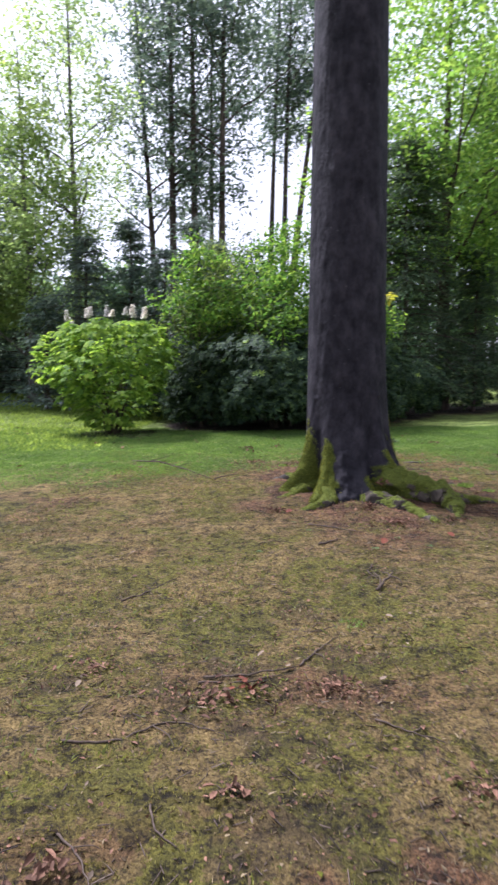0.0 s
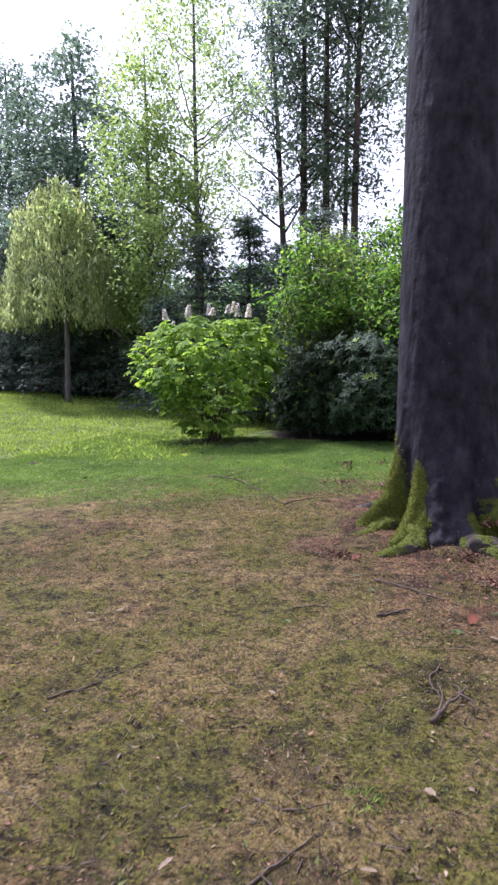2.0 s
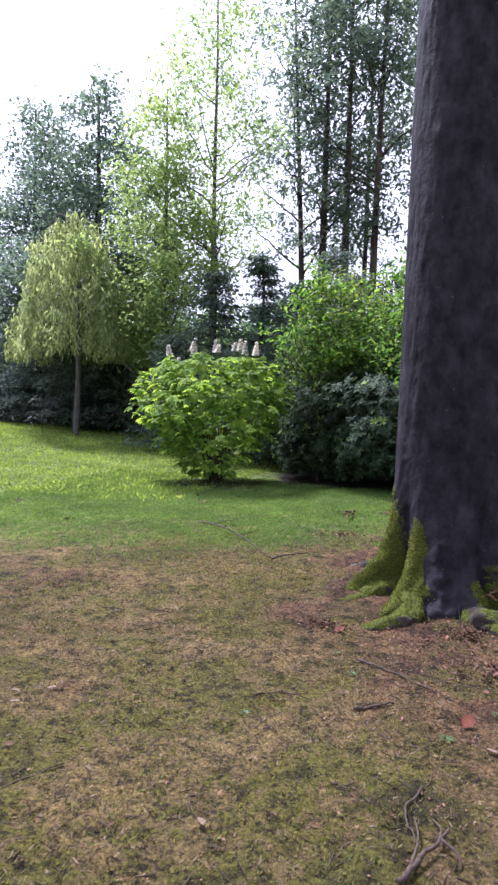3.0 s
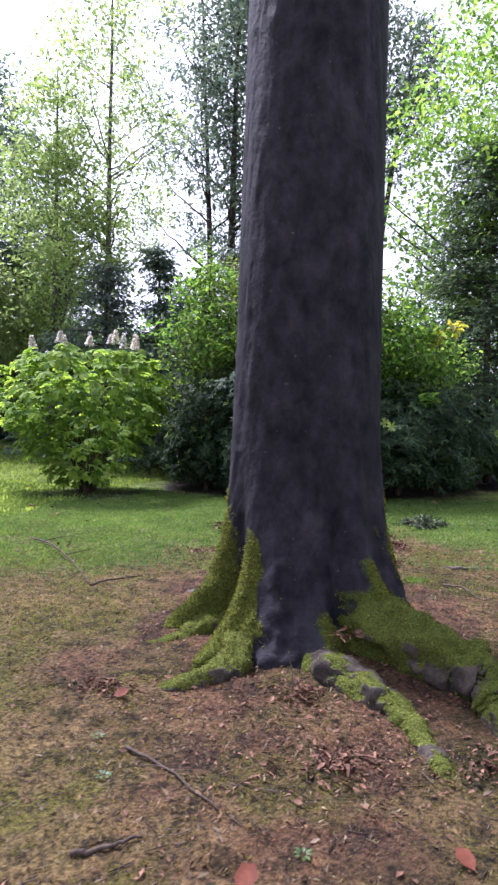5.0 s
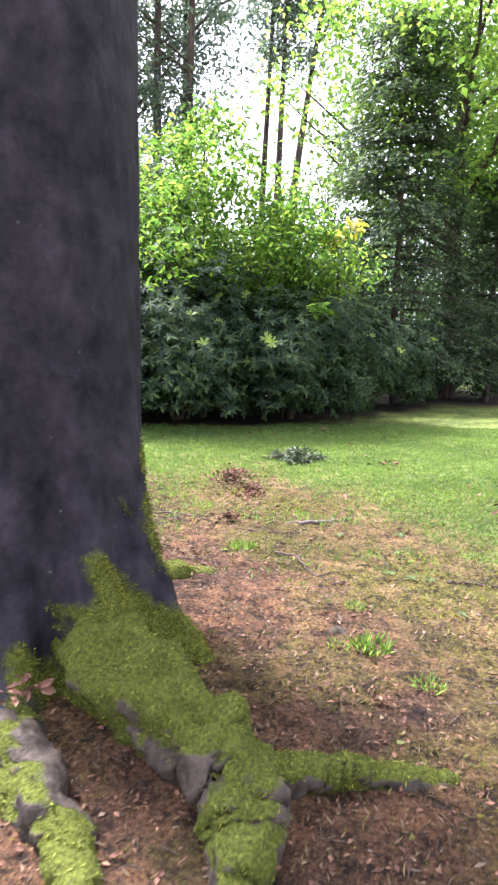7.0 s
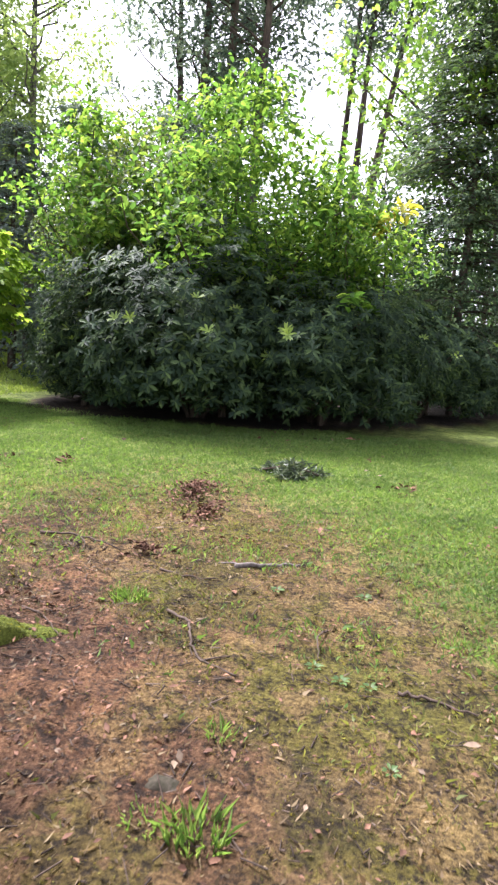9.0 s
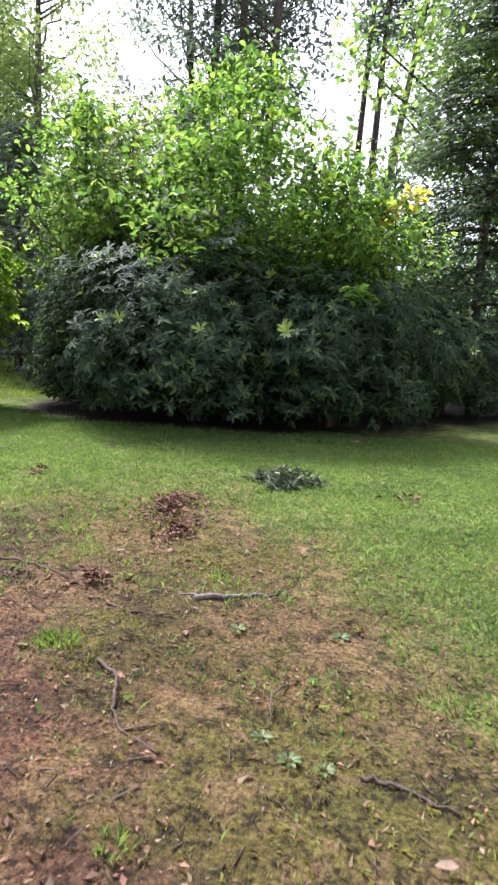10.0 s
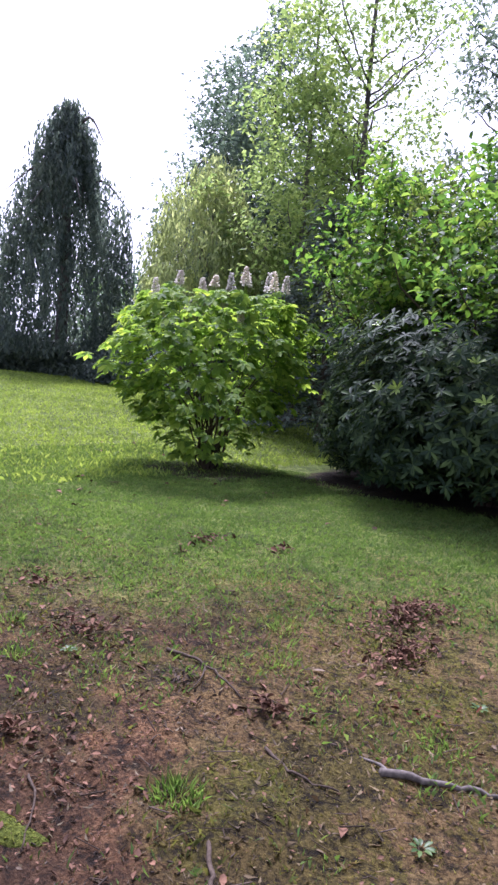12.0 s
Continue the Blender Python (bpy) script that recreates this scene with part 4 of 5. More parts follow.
broadleaf("oak_tree", "tall broad grey-green tree beyond the lawn", -13.4, 26.4, 14.4, 0.26, 1.6, (3.2, 4.0, 4.0, 3.4, 2.4, 1.1), 430, 60, 0.2, M_HAZEFIR, 76, M_PINE, 0.36, limbs=14)
broadleaf("larch", "tall thin-crowned tree beyond the lawn", -19.4, 30.4, 16.0, 0.24, 2.0, (2.8, 3.8, 3.4, 2.4, 1.5, 0.7), 330, 50, 0.22, M_HAZEPINE, 77, M_PINE, 0.45, limbs=14)
conifer("yew", "dark spreading conifer below the tall trees", -11.2, 25.2, 7.2, 0.14, 0.3, 3.0, 20, 8, M_HAZEFIR, 78, dense=46, leaf=0.2, droop=0.2)
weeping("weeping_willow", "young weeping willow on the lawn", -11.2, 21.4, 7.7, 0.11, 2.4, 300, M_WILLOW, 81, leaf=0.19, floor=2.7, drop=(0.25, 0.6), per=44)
weeping("weeping_beech", "dark weeping beech with hanging curtains of leaves", -22.6, 23.4, 12.0, 0.3, 4.1, 720, M_HAZELEAF, 82, leaf=0.26, floor=0.9, drop=(0.16, 0.34), column=0.4, per=44)


def hedge_bush(x, y, rx, ry, height, seed, mat=M_HAZELEAF):
    bush = thing("hedge_bush", x, y, "rounded dark evergreen bush at the lawn edge", "shrub", group="bushes along the lawn edge")
    r = np.random.default_rng(seed)
    stems(bush, x, y, 5, 0.5 * rx, height * 0.6, 0.04, seed)
    n = 420
    d = unit(r.normal(0, 1, (n, 3)))
    d[:, 2] = np.abs(d[:, 2])
    c = d * (0.75 + 0.35 * r.random((n, 1))) * np.array([rx, ry, height * 0.95])
    p = (c[:, None] + r.normal(0, 0.16, (n, 14, 3))).reshape(-1, 3)
    p[:, 2] = np.maximum(p[:, 2], 0.05)
    part("foliage", mesh_np("foliage", *leaf_mesh(p, r.normal(0, 1, p.shape), r.normal(0, 0.4, p.shape) + np.repeat(d, 14, 0), 0.2, 0.1)), mat, bush)


for k in range(13):
    t = k / 12
    x, y = -33 + 22.0 * t, 17.5 + 10.5 * t + 1.2 * math.sin(k * 2.1)
    hedge_bush(x, y, 1.7 + 0.3 * math.sin(k * 1.7), 1.3, 1.8 + 0.4 * math.sin(k * 2.9), 90 + k)


def far_woods():
    """The wood beyond, too far to tell its trees apart."""
    r = np.random.default_rng(99)
    pts, trunks = [], []
    for k in range(120):
        a = math.radians(-44 + 98 * (k + r.random()) / 120)
        d = 44 + 16 * r.random()
        x, y = 1.5 - d * math.sin(a), 6 + d * math.cos(a)
        z = gz(x, y)
        tall = (5.5 if a < 0.62 else 4.0) + 4.5 * r.random() + (9.0 if a < -0.2 else 5.0 if a < -0.12 else 0)
        trunks.append(tube(np.array([(x, y, z - 0.2), (x + 0.2 * r.normal(), y, z + tall * 0.55), (x + 0.3 * r.normal(), y, z + tall)]), np.array([0.2, 0.13, 0.04]), 6))
        n = 60
        c = np.stack([r.normal(0, 1.5, n), r.normal(0, 1.0, n), tall * (0.02 + 0.98 * r.random(n) ** 0.85)], -1) * (np.array([1, 1, 1])) + np.array([x, y, z])
        pts.append((c[:, None] + r.normal(0, 0.4, (n, 16, 3))).reshape(-1, 3))
    p = np.concatenate(pts)
    p[:, 2] = np.maximum(p[:, 2], 0.1)
    e = thing("far_woods", 0, 50, "dense green wood in the distance", "woods", z=0.0, kind="stuff")
    shift = np.array([0, 50, 0])
    part("foliage", mesh_np("foliage", *leaf_mesh(p - shift, r.normal(0, 1, p.shape), r.normal(0, 0.5, p.shape) + np.array([0, 0, 1]), 0.42, 0.26)), M_HEMLOCK, e)
    v, f = joined(trunks)
    part("trunks", mesh_np("trunks", v - shift, f, True), M_PINE, e)


far_woods()


# ---- grass, moss tufts and litter ----
def blades(name, label, count, box, keep, height, width, mat, seed, lay=0.45):
    r = np.random.default_rng(seed)
    x, y = r.uniform(box[0], box[1], count), r.uniform(box[2], box[3], count)
    lawn, litter, dark_ground = cover(x, y)
    ok = r.random(count) < keep(lawn, litter, dark_ground, x, y)
    d = np.hypot(x - TREE[0], y - TREE[1])
    ok &= d > 0.75
    x, y = x[ok], y[ok]
    n = len(x)
    p = np.stack([x, y, ground_z(x, y) - 0.006], -1)
    up = unit(np.stack([r.normal(0, lay, n), r.normal(0, lay, n), np.ones(n)], -1))
    hh = height * (0.45 + 0.9 * r.random(n))
    s = unit(np.cross(up, r.normal(0, 1, (n, 3))))
    w = width * (0.6 + 0.7 * r.random((n, 1)))
    bend = r.normal(0, 0.3, (n, 3)) * np.array([1, 1, 0.2]) * hh[:, None]
    v = np.stack([p - s * w * 0.5, p + s * w * 0.5, p + up * hh[:, None] * 0.6 + s * w * 0.35, p + up * hh[:, None] + bend], 1).reshape(-1, 3)
    f = (np.array([[0, 1, 2], [0, 2, 3]])[None] + (np.arange(n) * 4)[:, None, None]).reshape(-1, 3)
    ob = part(name, mesh_np(name, v, f), mat)
    tagged(ob, label, "grass", kind="stuff")


blades("lawn_grass", "short green lawn grass", 420000, (-6.0, 6.5, 7.4, 15.2), lambda a, b, c, x, y: a * 0.9, 0.034, 0.0032, M_GRASS, 101)
blades("far_lawn_grass", "green lawn grass rising beyond the shrub", 130000, (-24, -3, 11, 27), lambda a, b, c, x, y: (1 - c) * 0.9, 0.07, 0.016, M_SUNLAWN, 102)
blades("moss_turf", "thin yellow-green mossy turf", 480000, (-2.4, 4.4, 0.9, 10.5), lambda a, b, c, x, y: (1 - 0.82 * b) * (1 - 0.7 * a) * (0.25 + 0.9 * (fbm(x, y, 1.7, 55) > 0.46)), 0.015, 0.0024, M_TURF, 103, 1.0)
blades("dry_thatch", "dry straw-coloured thatch among the moss", 120000, (-2.4, 4.4, 0.9, 10.5), lambda a, b, c, x, y: (1 - 0.5 * a) * (0.35 + 0.65 * (fbm(x, y, 2.3, 88) > 0.5)), 0.03, 0.0016, M_THATCH, 105, 1.5)
blades("green_turf", "scattered green grass blades in the moss", 120000, (-2.6, 4.6, 0.9, 10.8), lambda a, b, c, x, y: (0.5 + 0.45 * ease(y, 7.5, 9.0)) * (1 - 0.8 * b) * ease(fbm(x, y, 1.6, 77), 0.49, 0.6), 0.03, 0.0024, M_GREENTURF, 104, 0.6)


blades("sparse_grass", "loose upright grass growing through the moss", 60000, (-2.6, 4.6, 7.6, 12.0), lambda a, b, c, x, y: (1 - 0.5 * b) * (1 - c) * ease(y, 7.8, 9.3) * ease(fbm(x, y, 2.4, 91), 0.47, 0.6), 0.034, 0.0013, M_GRASS, 106, 0.5)


def scattered_leaves(name, label, count, box, keep, size, mat, seed, lift=0.012):
    r = np.random.default_rng(seed)
    x, y = r.uniform(box[0], box[1], count), r.uniform(box[2], box[3], count)
    lawn, litter, dark_ground = cover(x, y)
    ok = r.random(count) < keep(lawn, litter, dark_ground, x, y)
    x, y = x[ok], y[ok]
    n = len(x)
    p = np.stack([x, y, ground_z(x, y) + lift * r.random(n)], -1)
    a = r.normal(0, 1, (n, 3)) * np.array([1, 1, 0.25])
    s = size * (0.4 + 0.8 * r.random(n) + 1.2 * r.random(n) ** 8)
    v, f = leaf_mesh(p, a, r.normal(0, 0.35, (n, 3)) + np.array([0, 0, 1]), s, s * (0.35 + 0.3 * r.random(n)), 0.35, -0.1, False)
    tagged(part(name, mesh_np(name, v, f), mat), label, "leaf litter", kind="stuff")


root_ring = lambda x, y: np.exp(-((np.hypot(x - 1.3, y - 6.7) / 1.15) ** 4))
scattered_leaves("leaf_litter", "scattered brown dead leaves on the ground", 78000, (-3, 5, 0.9, 11.5), lambda a, b, c, x, y: 0.07 + 0.4 * c * (y < 12) + 0.5 * b * (fbm(x, y, 2.2, 66) > 0.45) + 0.25 * root_ring(x, y), 0.019, M_DEADLEAF, 111)
scattered_leaves("pale_litter", "pale dry leaf scraps on the turf", 4200, (-3, 5, 0.9, 11.5), lambda a, b, c, x, y: 0.16 + 0.15 * b, 0.024, M_PALELEAF, 112)
scattered_leaves("lawn_litter", "few brown leaves lying in the grass", 900, (-7, 7, 9, 15), lambda a, b, c, x, y: 0.4 * (fbm(x, y, 0.8, 67) > 0.5), 0.07, M_DEADLEAF, 113, 0.04)


def crumbs():
    r = np.random.default_rng(121)
    n = 20000
    x, y = r.uniform(-2.8, 4.8, n), r.uniform(0.9, 10.8, n)
    d = unit(np.stack([r.normal(0, 1, n), r.normal(0, 1, n), r.normal(0, 0.12, n)], -1))
    s = unit(np.cross(d, [[0, 0, 1.0]]))
    u = np.cross(s, d)
    p = np.stack([x, y, ground_z(x, y) + 0.006], -1)
    ln, w = 0.01 + 0.08 * r.random((n, 1)) ** 5, 0.0012 + 0.0018 * r.random((n, 1))
    ring = [s * w, -0.5 * s * w + 0.87 * u * w, -0.5 * s * w - 0.87 * u * w]
    v = np.stack([p + q for q in ring] + [p + d * ln + q for q in ring], 1).reshape(-1, 3)
    f = np.array([[0, 1, 4], [0, 4, 3], [1, 2, 5], [1, 5, 4], [2, 0, 3], [2, 3, 5]])
    tagged(part("twig_litter", mesh_np("twig_litter", v, (f[None] + (np.arange(n) * 6)[:, None, None]).reshape(-1, 3)), M_TWIG), "tiny dark twigs strewn over the ground", "twig litter", kind="stuff")


crumbs()


# ---- sticks, leaf heaps and small plants ----
def stick(label, points, r0, mat=M_TWIG, sides=(), name="twig", lift=0.008):
    """A fallen stick along a line on the ground, with side shoots."""
    x0, y0, r0 = points[0][0], points[0][1], 0.82 * r0
    e = thing(name, x0, y0, label, "stick")
    base = np.array([x0, y0, gz(x0, y0)])
    pts = [(q[0], q[1], gz(q[0], q[1]) + lift + (q[2] if len(q) > 2 else 0)) for q in points]
    ln = curve_line(pts, 6)
    ln[1:-1] += np.random.default_rng(int(abs(x0 * 991 + y0 * 37))).normal(0, min(r0 * 0.5, 0.004), (len(ln) - 2, 3))
    part("shaft", mesh_np("shaft", *tube(ln - base, np.linspace(r0, r0 * 0.45, len(ln)), 7, 0.14, 2), True), mat, e)
    for at, dx, dy, dz in sides:
        k = ln[int(at * (len(ln) - 1))]
        end = (k[0] + dx, k[1] + dy, gz(k[0] + dx, k[1] + dy) + dz)
        sl = curve_line([k, ((k[0] + end[0]) / 2 + 0.02, (k[1] + end[1]) / 2, (k[2] + end[2]) / 2 + 0.01), end], 4)
        part("side_shoot", mesh_np("side_shoot", *tube(sl - base, np.linspace(r0 * 0.6, r0 * 0.25, len(sl)), 5, 0.1, 3), True), mat, e)


stick("dark forked stick lying on the moss", [(-0.78, 3.9), (-0.66, 4.1), (-0.49, 4.39)], 0.008, sides=((0.4, 0.12, 0.0, 0.01), (0.6, -0.1, 0.12, 0.01)))
stick("short thick broken branch with side shoots", [(0.93, 4.12), (1.0, 4.24, 0.02), (1.09, 4.4, 0.03)], 0.014, sides=((0.8, -0.02, 0.16, 0.01), (0.9, 0.07, -0.1, 0.0), (0.3, 0.0, 0.3, 0.01)))
stick("curved bare twig on the turf", [(0.99, 4.7), (0.93, 4.5), (0.98, 4.33)], 0.007)
stick("thin dark twig on the turf", [(0.33, 3.47), (0.45, 3.44), (0.6, 3.5)], 0.006)
stick("curved grey twig in the moss", [(0.36, 2.96), (0.44, 3.12), (0.56, 3.33)], 0.008, sides=((0.5, 0.05, -0.08, 0.0),))
stick("long thin brown stick", [(-0.12, 2.86), (0.1, 2.87), (0.34, 2.95)], 0.008)
stick("thin straight twig on bare litter", [(-0.14, 2.79), (0.07, 2.8), (0.27, 2.86)], 0.007)
stick("long arched twig with side shoots", [(-0.63, 2.25), (-0.42, 2.28), (-0.22, 2.44), (-0.02, 2.36)], 0.007, sides=((0.6, 0.12, -0.16, 0.0),))
stick("brown stick beside the roots", [(0.56, 5.95), (0.78, 5.82), (1.03, 5.6)], 0.009, sides=((0.5, -0.14, 0.02, 0.0),))
stick("dark curved stick end in moss", [(0.62, 5.34), (0.72, 5.37), (0.82, 5.44)], 0.012)
stick("bare branch lying across the grass", [(-2.0, 9.75), (-1.5, 9.2, 0.05), (-1.0, 8.65, 0.04), (-0.58, 8.1)], 0.012, sides=((0.25, 0.3, 0.1, 0.1), (0.5, -0.3, 0.05, 0.12), (0.6, 0.15, 0.3, 0.06), (0.75, -0.2, 0.1, 0.05)))
stick("short dark stick at the grass edge", [(-0.57, 8.07), (-0.45, 8.2, 0.02), (-0.27, 8.42)], 0.013)
stick("crooked grey root-like branch", [(2.1, 8.73), (2.22, 8.62, 0.02), (2.27, 8.5, 0.01), (2.34, 8.4), (2.49, 8.33)], 0.009, M_TWIG, ((0.75, 0.1, 0.04, 0.0),), "branch")
stick("pale weathered branch lying in short grass", [(2.25, 9.36), (2.4, 9.475), (2.56, 9.57)], 0.017, M_GREYSTICK, ((0.15, -0.12, 0.02, 0.0),), "branch")
stick("thin upright brown twig", [(2.77, 8.84), (2.74, 8.7, 0.02), (2.76, 8.56)], 0.006)
stick("dark stick along the leaf heap", [(1.1, 9.45), (1.3, 9.47, 0.01), (1.6, 9.4)], 0.01, sides=((0.6, 0.1, -0.18, 0.0),))
stick("dark curved twig beside leaves", [(1.9, 9.2), (2.05, 9.16), (2.2, 9.2)], 0.008)
stick("dark twig lying in moss", [(3.05, 8.42), (3.15, 8.4), (3.3, 8.33)], 0.009)
stick("thin dark twig on bare litter", [(1.55, 8.52), (1.66, 8.48), (1.8, 8.36)], 0.006)
stick("dark twig lying in the moss", [(0.66, 2.45), (0.8, 2.36), (0.92, 2.3)], 0.006, sides=((0.5, 0.06, 0.07, 0.0),))
stick("short dark twig on the moss", [(-0.48, 1.75), (-0.38, 1.66), (-0.3, 1.52)], 0.006, sides=((0.4, 0.09, 0.0, 0.01),))
stick("brown twig beside curled leaves", [(-0.2, 1.9), (-0.16, 1.78), (-0.08, 1.7)], 0.006)
stick("thin twig across the moss", [(0.1, 5.3), (0.24, 5.36), (0.4, 5.34)], 0.006)
stick("pale standing root hair", [(1.17, 6.56), (1.165, 6.55, 0.1), (1.15, 6.5, 0.22)], 0.005, M_GREYSTICK)


def leaf_heap(label, x, y, rx, ry, height, count, size, mat, seed, name="leaf_pile"):
    e = thing(name, x, y, label, "leaf pile")
    r = np.random.default_rng(seed)
    a, q = r.random(count) * 2 * np.pi, np.minimum(np.abs(r.normal(0, 0.75, count)), 2.3)
    px, py = rx * q * np.cos(a), ry * q * np.sin(a)
    p = np.stack([px, py, ground_z(x + px, y + py) - gz(x, y) + height * np.maximum(1 - q**2, 0) * r.random(count) + 0.01], -1)
    s = (0.8 if y < 9 else 0.66) * size * (0.4 + 1.1 * r.random(count) ** 1.6)
    v, f = leaf_mesh(p, r.normal(0, 1, (count, 3)) * np.array([1, 1, 0.4]), r.normal(0, 0.45, (count, 3)) + np.array([0, 0, 1]), s, s * (0.3 + 0.3 * r.random(count)), 0.35, -0.12, True)
    part("leaves", mesh_np("leaves", v, f), mat, e)["kind"] = "stuff"


leaf_heap("heap of brown leaves on the turf", 1.62, 10.75, 0.17, 0.4, 0.07, 800, 0.05, M_DEADLEAF, 131)
leaf_heap("trail of brown leaves below the heap", 1.83, 10.28, 0.11, 0.3, 0.035, 420, 0.048, M_DEADLEAF, 132)
leaf_heap("small heap of curled brown leaves", 1.75, 9.38, 0.14, 0.09, 0.05, 110, 0.05, M_DEADLEAF, 133)
leaf_heap("dark patch of rotting leaves", 1.38, 9.28, 0.26, 0.12, 0.02, 90, 0.03, M_TWIG, 134)
leaf_heap("red-brown leaves gathered between the roots", 1.22, 6.5, 0.16, 0.14, 0.05, 260, 0.036, M_DEADLEAF, 135)
leaf_heap("brown leaves lying before the roots", 1.42, 5.98, 0.26, 0.22, 0.025, 330, 0.036, M_DEADLEAF, 136)
leaf_heap("brown leaves by the side root", 0.27, 6.42, 0.22, 0.13, 0.025, 190, 0.036, M_DEADLEAF, 137)
leaf_heap("curled brown leaves on bare moss", 0.06, 1.95, 0.09, 0.06, 0.04, 22, 0.06, M_DEADLEAF, 138)
leaf_heap("patch of dark broken leaves", -0.08, 2.62, 0.3, 0.16, 0.02, 130, 0.05, M_DEADLEAF, 139)
leaf_heap("brown leaves strewn on the turf", 0.7, 9.3, 0.35, 0.3, 0.03, 220, 0.055, M_DEADLEAF, 140)
leaf_heap("dry leaves at the grass edge", -0.1, 9.5, 0.3, 0.3, 0.03, 180, 0.05, M_DEADLEAF, 141)
leaf_heap("brown leaves in the grass", -0.25, 11.0, 0.22, 0.3, 0.04, 90, 0.07, M_DEADLEAF, 142)
leaf_heap("brown leaves in the green grass", 0.3, 11.3, 0.12, 0.14, 0.05, 40, 0.07, M_DEADLEAF, 143)
leaf_heap("thin patch of dry leaves", 3.2, 11.7, 0.16, 0.3, 0.02, 70, 0.06, M_DEADLEAF, 144)
leaf_heap("orange-brown leaves on the turf", 2.2, 9.85, 0.25, 0.14, 0.02, 18, 0.05, M_REDLEAF, 145)
leaf_heap("dead leaves caught on the root", 1.4, 6.8, 0.07, 0.05, 0.05, 30, 0.05, M_DEADLEAF, 146)
for e in [o for o in scene.objects if o.get("label") == "dead leaves caught on the root"]:
    e.location.z += 0.17
leaf_heap("red-brown leaves on dark litter", 0.1, 2.75, 0.1, 0.06, 0.03, 24, 0.05, M_REDLEAF, 150)
leaf_heap("dark broken leaves beside the twig", 0.5, 2.72, 0.22, 0.12, 0.02, 120, 0.035, M_DEADLEAF, 151)
leaf_heap("dry leaf scraps at the side", -0.7, 2.9, 0.2, 0.14, 0.02, 80, 0.035, M_DEADLEAF, 152)
leaf_heap("red-brown leaves on the moss", 0.98, 2.0, 0.2, 0.16, 0.02, 80, 0.04, M_DEADLEAF, 153)
leaf_heap("brown leaves near the turf edge", -0.45, 1.6, 0.12, 0.1, 0.03, 50, 0.05, M_DEADLEAF, 154)
leaf_heap("brown leaf drift on bare turf", 1.3, 8.6, 0.4, 0.25, 0.02, 260, 0.035, M_DEADLEAF, 155)
leaf_heap("brown leaves beside the big root", 2.0, 6.1, 0.3, 0.2, 0.02, 150, 0.036, M_DEADLEAF, 147)
leaf_heap("loose brown leaves beside the tree", 2.55, 7.2, 0.5, 0.3, 0.015, 200, 0.03, M_DEADLEAF, 148)


def clippings():
    e = thing("clipping_heap", 2.2, 11.75, "dark heap of wilted evergreen clippings", "clippings")
    r = np.random.default_rng(151)
    n = 700
    a, q = r.random(n) * 2 * np.pi, r.random(n) ** 0.6
    p = np.stack([0.3 * q * np.cos(a) * (0.7 + 0.5 * np.sin(3 * a)), 0.3 * q * np.sin(a) * (0.8 + 0.3 * np.cos(2 * a)), 0.02 + 0.12 * (1 - q**2) * r.random(n)], -1)
    part("foliage", mesh_np("foliage", *leaf_mesh(p, r.normal(0, 1, (n, 3)) * np.array([1, 1, 0.5]), r.normal(0, 1, (n, 3)), 0.09, 0.018, 0.2, 0.1)), M_CLIPPING, e)["kind"] = "stuff"
    for k in range(5):
        b = r.random() * 6.28
        ln = curve_line([(-0.25 * math.cos(b), -0.2 * math.sin(b), 0.03), (0, 0, 0.09), (0.26 * math.cos(b), 0.22 * math.sin(b), 0.05)], 4)
        part("cut_stem", mesh_np("cut_stem", *tube(ln, np.linspace(0.006, 0.003, len(ln)), 5), True), M_TWIG, e)


clippings()


def grass_tuft(x, y, radius, height, count, seed, label="bright green tuft of grass"):
    e = thing("grass_tuft", x, y, label, "grass tuft")
    r = np.random.default_rng(seed)
    a, q = r.random(count) * 2 * np.pi, r.random(count) ** 0.5 * radius
    p = np.stack([q * np.cos(a), q * np.sin(a), 0 * q - 0.005], -1)
    d = np.stack([np.cos(a) * 0.45, np.sin(a) * 0.45, np.ones(count)], -1) + r.normal(0, 0.2, (count, 3))
    v, f = leaf_mesh(p, d, r.normal(0, 1, (count, 3)), height * (0.3 + 0.6 * r.random(count)), 0.0032, 0.1, 0.3)
    part("grass", mesh_np("grass", v, f), M_TUFT, e)["kind"] = "stuff"


for k, (x, y, rr, hh, c) in enumerate(((1.9, 8.8, 0.12, 0.1, 260), (2.56, 7.62, 0.12, 0.12, 260), (2.52, 7.98, 0.08, 0.08, 80), (2.44, 7.62, 0.12, 0.06, 120), (2.3, 9.75, 0.16, 0.08, 240), (1.5, 9.8, 0.14, 0.07, 180), (0.75, 8.9, 0.1, 0.07, 140), (0.7, 3.55, 0.12, 0.05, 200), (0.35, 9.1, 0.1, 0.08, 150), (2.75, 7.35, 0.1, 0.08, 140), (1.25, 10.1, 0.12, 0.07, 150), (3.3, 8.9, 0.16, 0.08, 200))):
    grass_tuft(x, y, 0.6 * rr, 0.75 * hh, c // 2, 160 + k)


def weed(x, y, size, seed, label="small broad-leaved weed on the turf"):
    e = thing("weed", x, y, label, "weed", group="small weeds")
    r = np.random.default_rng(seed)
    n = 9
    a = np.arange(n) * 2.4 + r.random()
    d = np.stack([np.cos(a), np.sin(a), 0.35 + 0.3 * r.random(n)], -1)
    part("leaves", mesh_np("leaves", *leaf_mesh(np.stack([0.01 * np.cos(a), 0.01 * np.sin(a), 0.01 + 0 * a], -1), d, np.tile([0, 0, 1.0], (n, 1)), 0.55 * size * (0.7 + 0.5 * r.random(n)), size * 0.27, 0.1, 0.25, True)), M_WEED, e)


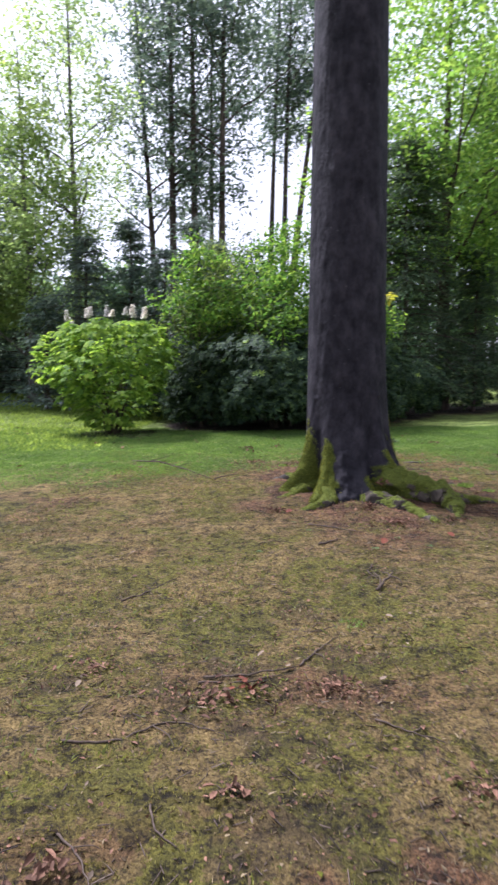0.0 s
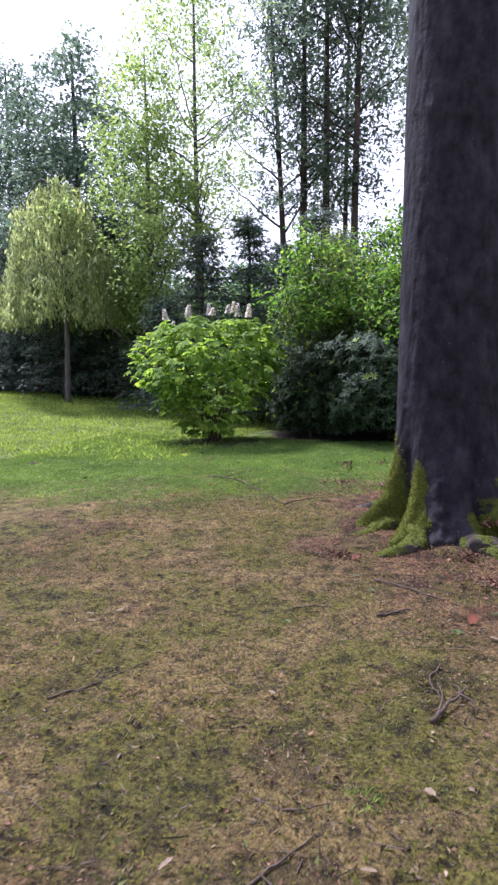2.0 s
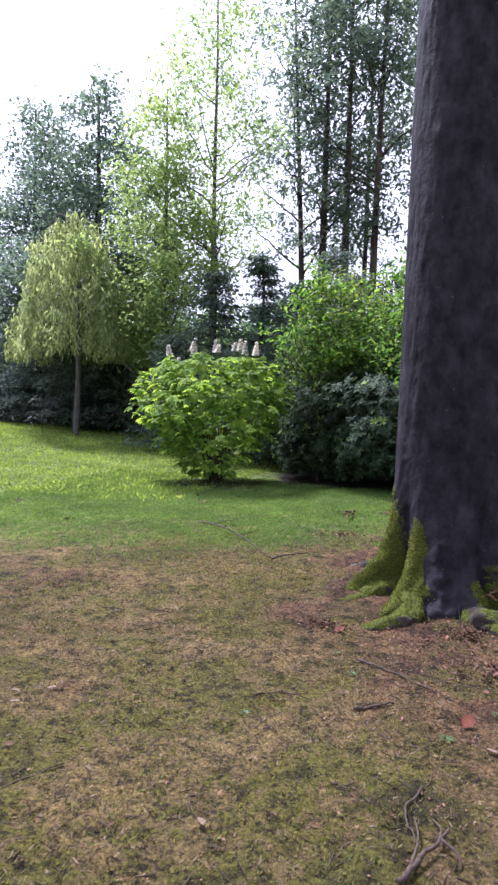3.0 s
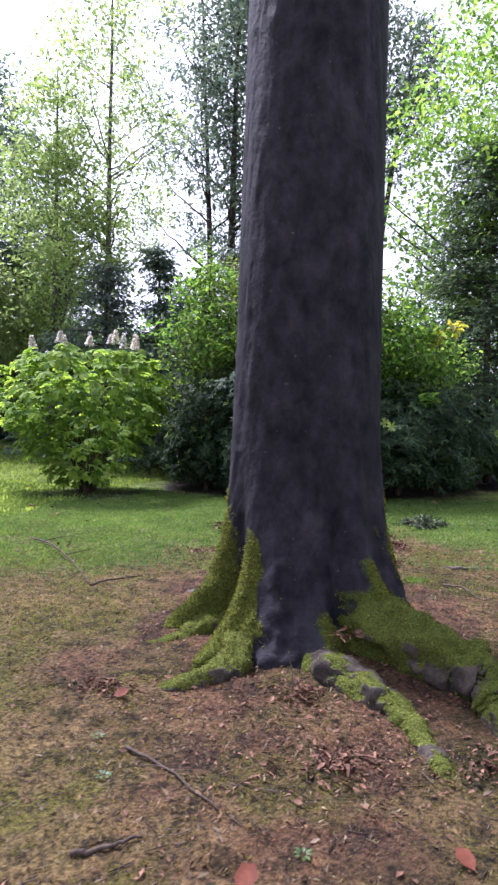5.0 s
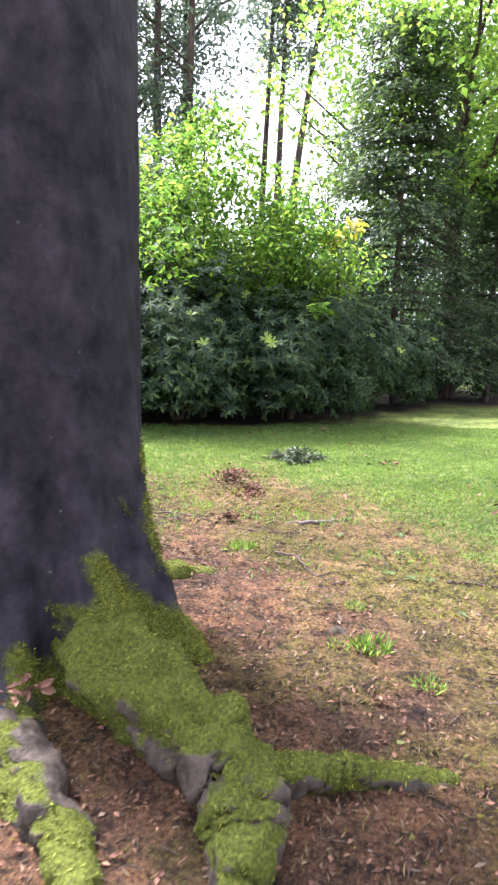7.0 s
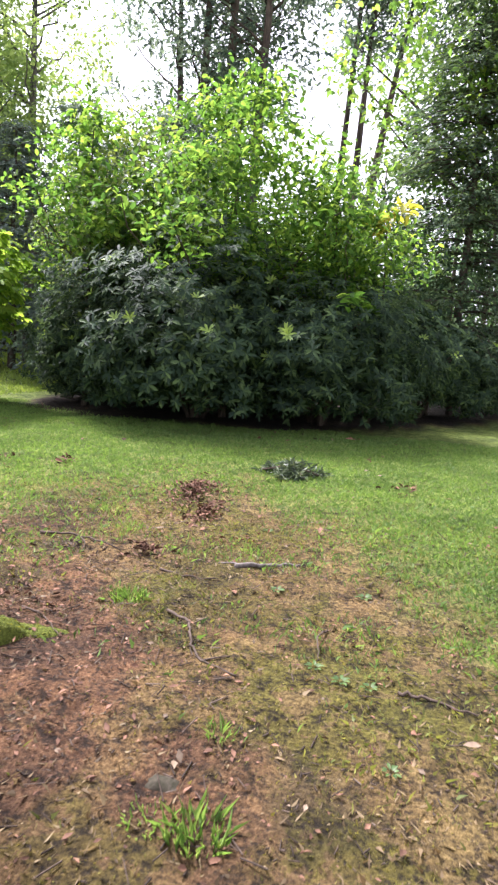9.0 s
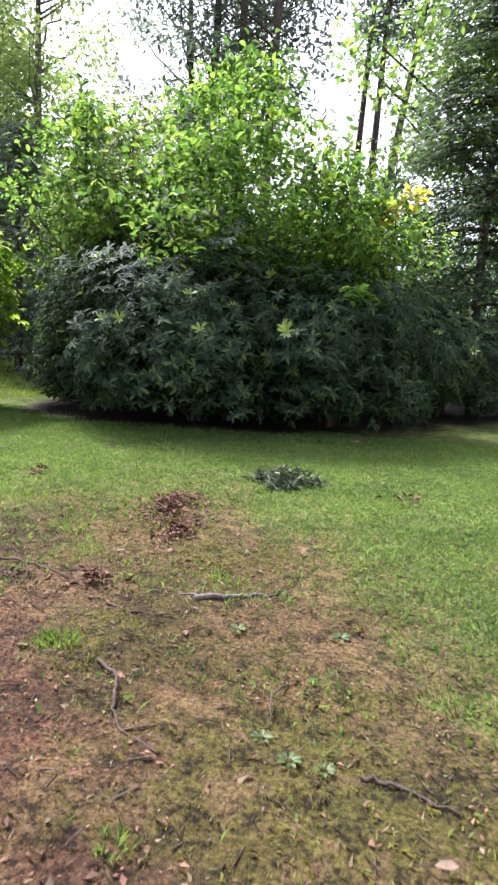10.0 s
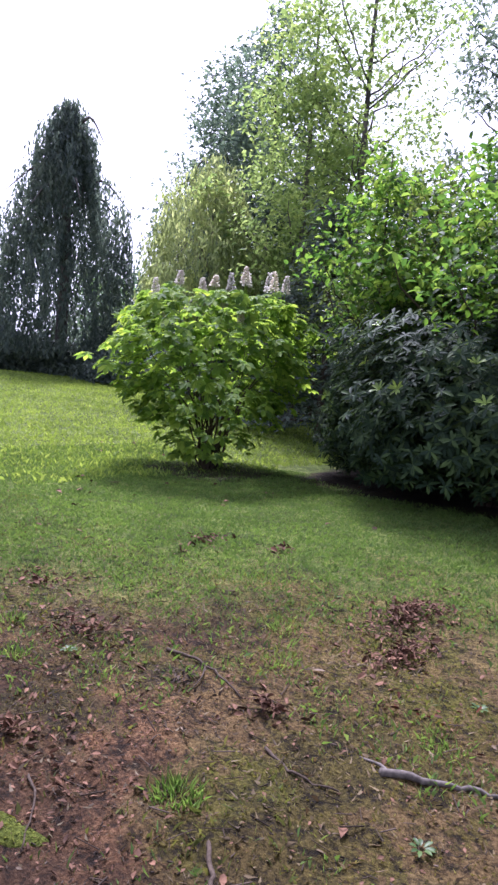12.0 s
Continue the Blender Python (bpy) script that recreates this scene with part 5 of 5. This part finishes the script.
for k, (x, y, s) in enumerate(((2.85, 8.4, 0.07), (2.75, 8.5, 0.06), (2.91, 9.22, 0.08), (3.02, 7.97, 0.05), (0.55, 5.75, 0.06), (0.42, 6.0, 0.05), (1.55, 5.2, 0.06), (2.5, 9.15, 0.07), (2.95, 8.4, 0.06), (0.85, 9.1, 0.07), (2.3, 10.05, 0.07), (0.1, 5.1, 0.05), (1.33, 5.46, 0.06), (1.08, 5.12, 0.07))):
    weed(x, y, 0.75 * s, 180 + k)


def fallen_leaf():
    ob = thing("fallen_leaf", 3.23, 8.13, "single pale fallen leaf lying flat", "leaf", group="single fallen leaves")
    v, f = leaf_mesh(np.array([[0, 0, 0.02]]), np.array([[1.0, 0.2, 0]]), np.array([[0.1, 0, 1.0]]), 0.056, 0.03, 0.14, -0.05, True)
    part("blade", mesh_np("blade", v, f), M_PALELEAF, ob)
    ln = np.array([(0, 0, 0.02), (-0.02, -0.003, 0.016), (-0.045, -0.004, 0.012)])
    part("stalk", mesh_np("stalk", *tube(ln, np.array([0.002, 0.0016, 0.0014]), 5)), M_TWIG, ob)
    return ob


first_leaf = fallen_leaf()
r = np.random.default_rng(191)
spots = [(-1.08, 4.88), (2.86, 12.4), (0.95, 3.6), (0.78, 2.86), (0.15, 3.05), (0.3, 2.95), (0.72, 3.2), (2.95, 12.2), (0.2, 4.2), (1.25, 5.1)]
spots += [(r.uniform(-1.5, 3.8), r.uniform(1.6, 10)) for k in range(16)]
for x, y in spots:
    if math.hypot(x - TREE[0], y - TREE[1]) > 1.3:
        copy_thing(first_leaf, pose(x, y, gz(x, y), r.normal(0, 12), r.normal(0, 12), r.uniform(0, 360)))


def broad_leaf(x, y, turn, size):
    ob = thing("fallen_leaf", x, y, "broad red-brown fallen leaf on the moss", "leaf", group="broad red leaves")
    d = np.array([math.cos(turn), math.sin(turn), 0.25])
    v, f = leaf_mesh(np.array([[0, 0, 0.012]]), d[None], np.array([[0.1, -0.45, 1.0]]), size, 0.72 * size, 0.12, -0.08, True)
    part("blade", mesh_np("blade", v, f), M_REDLEAF, ob)
    ln = np.array([(0, 0, 0.012), -0.2 * size * d + np.array([0, 0, 0.014]), -0.42 * size * d + np.array([0, 0, 0.03])])
    part("stalk", mesh_np("stalk", *tube(ln, np.array([0.0022, 0.0018, 0.0015]), 5)), M_TWIG, ob)


for x, y, turn, size in ((1.16, 5.26, 1.1, 0.095), (0.35, 6.33, 0.4, 0.075), (1.84, 5.49, 2.2, 0.08)):
    broad_leaf(x, y, turn, size)


def stone(x, y, size, label):
    bm = bmesh.new()
    bmesh.ops.create_icosphere(bm, subdivisions=3, radius=size)
    for v in bm.verts:
        v.co = Vector((v.co.x * 1.2, v.co.y * 0.85, v.co.z * 0.55)) * (1 + 0.4 * noise.noise(v.co * 22.0) + 0.15 * noise.noise(v.co * 60.0))
    for f in bm.faces:
        f.smooth = True
    me = bpy.data.meshes.new("stone")
    bm.to_mesh(me)
    me.materials.append(M_STONE)
    ob = new("stone", me)
    ob.location = (x, y, gz(x, y) - size * 0.2)
    tagged(ob, label, "stone")


stone(2.43, 7.74, 0.045, "half-buried grey stone in grass")
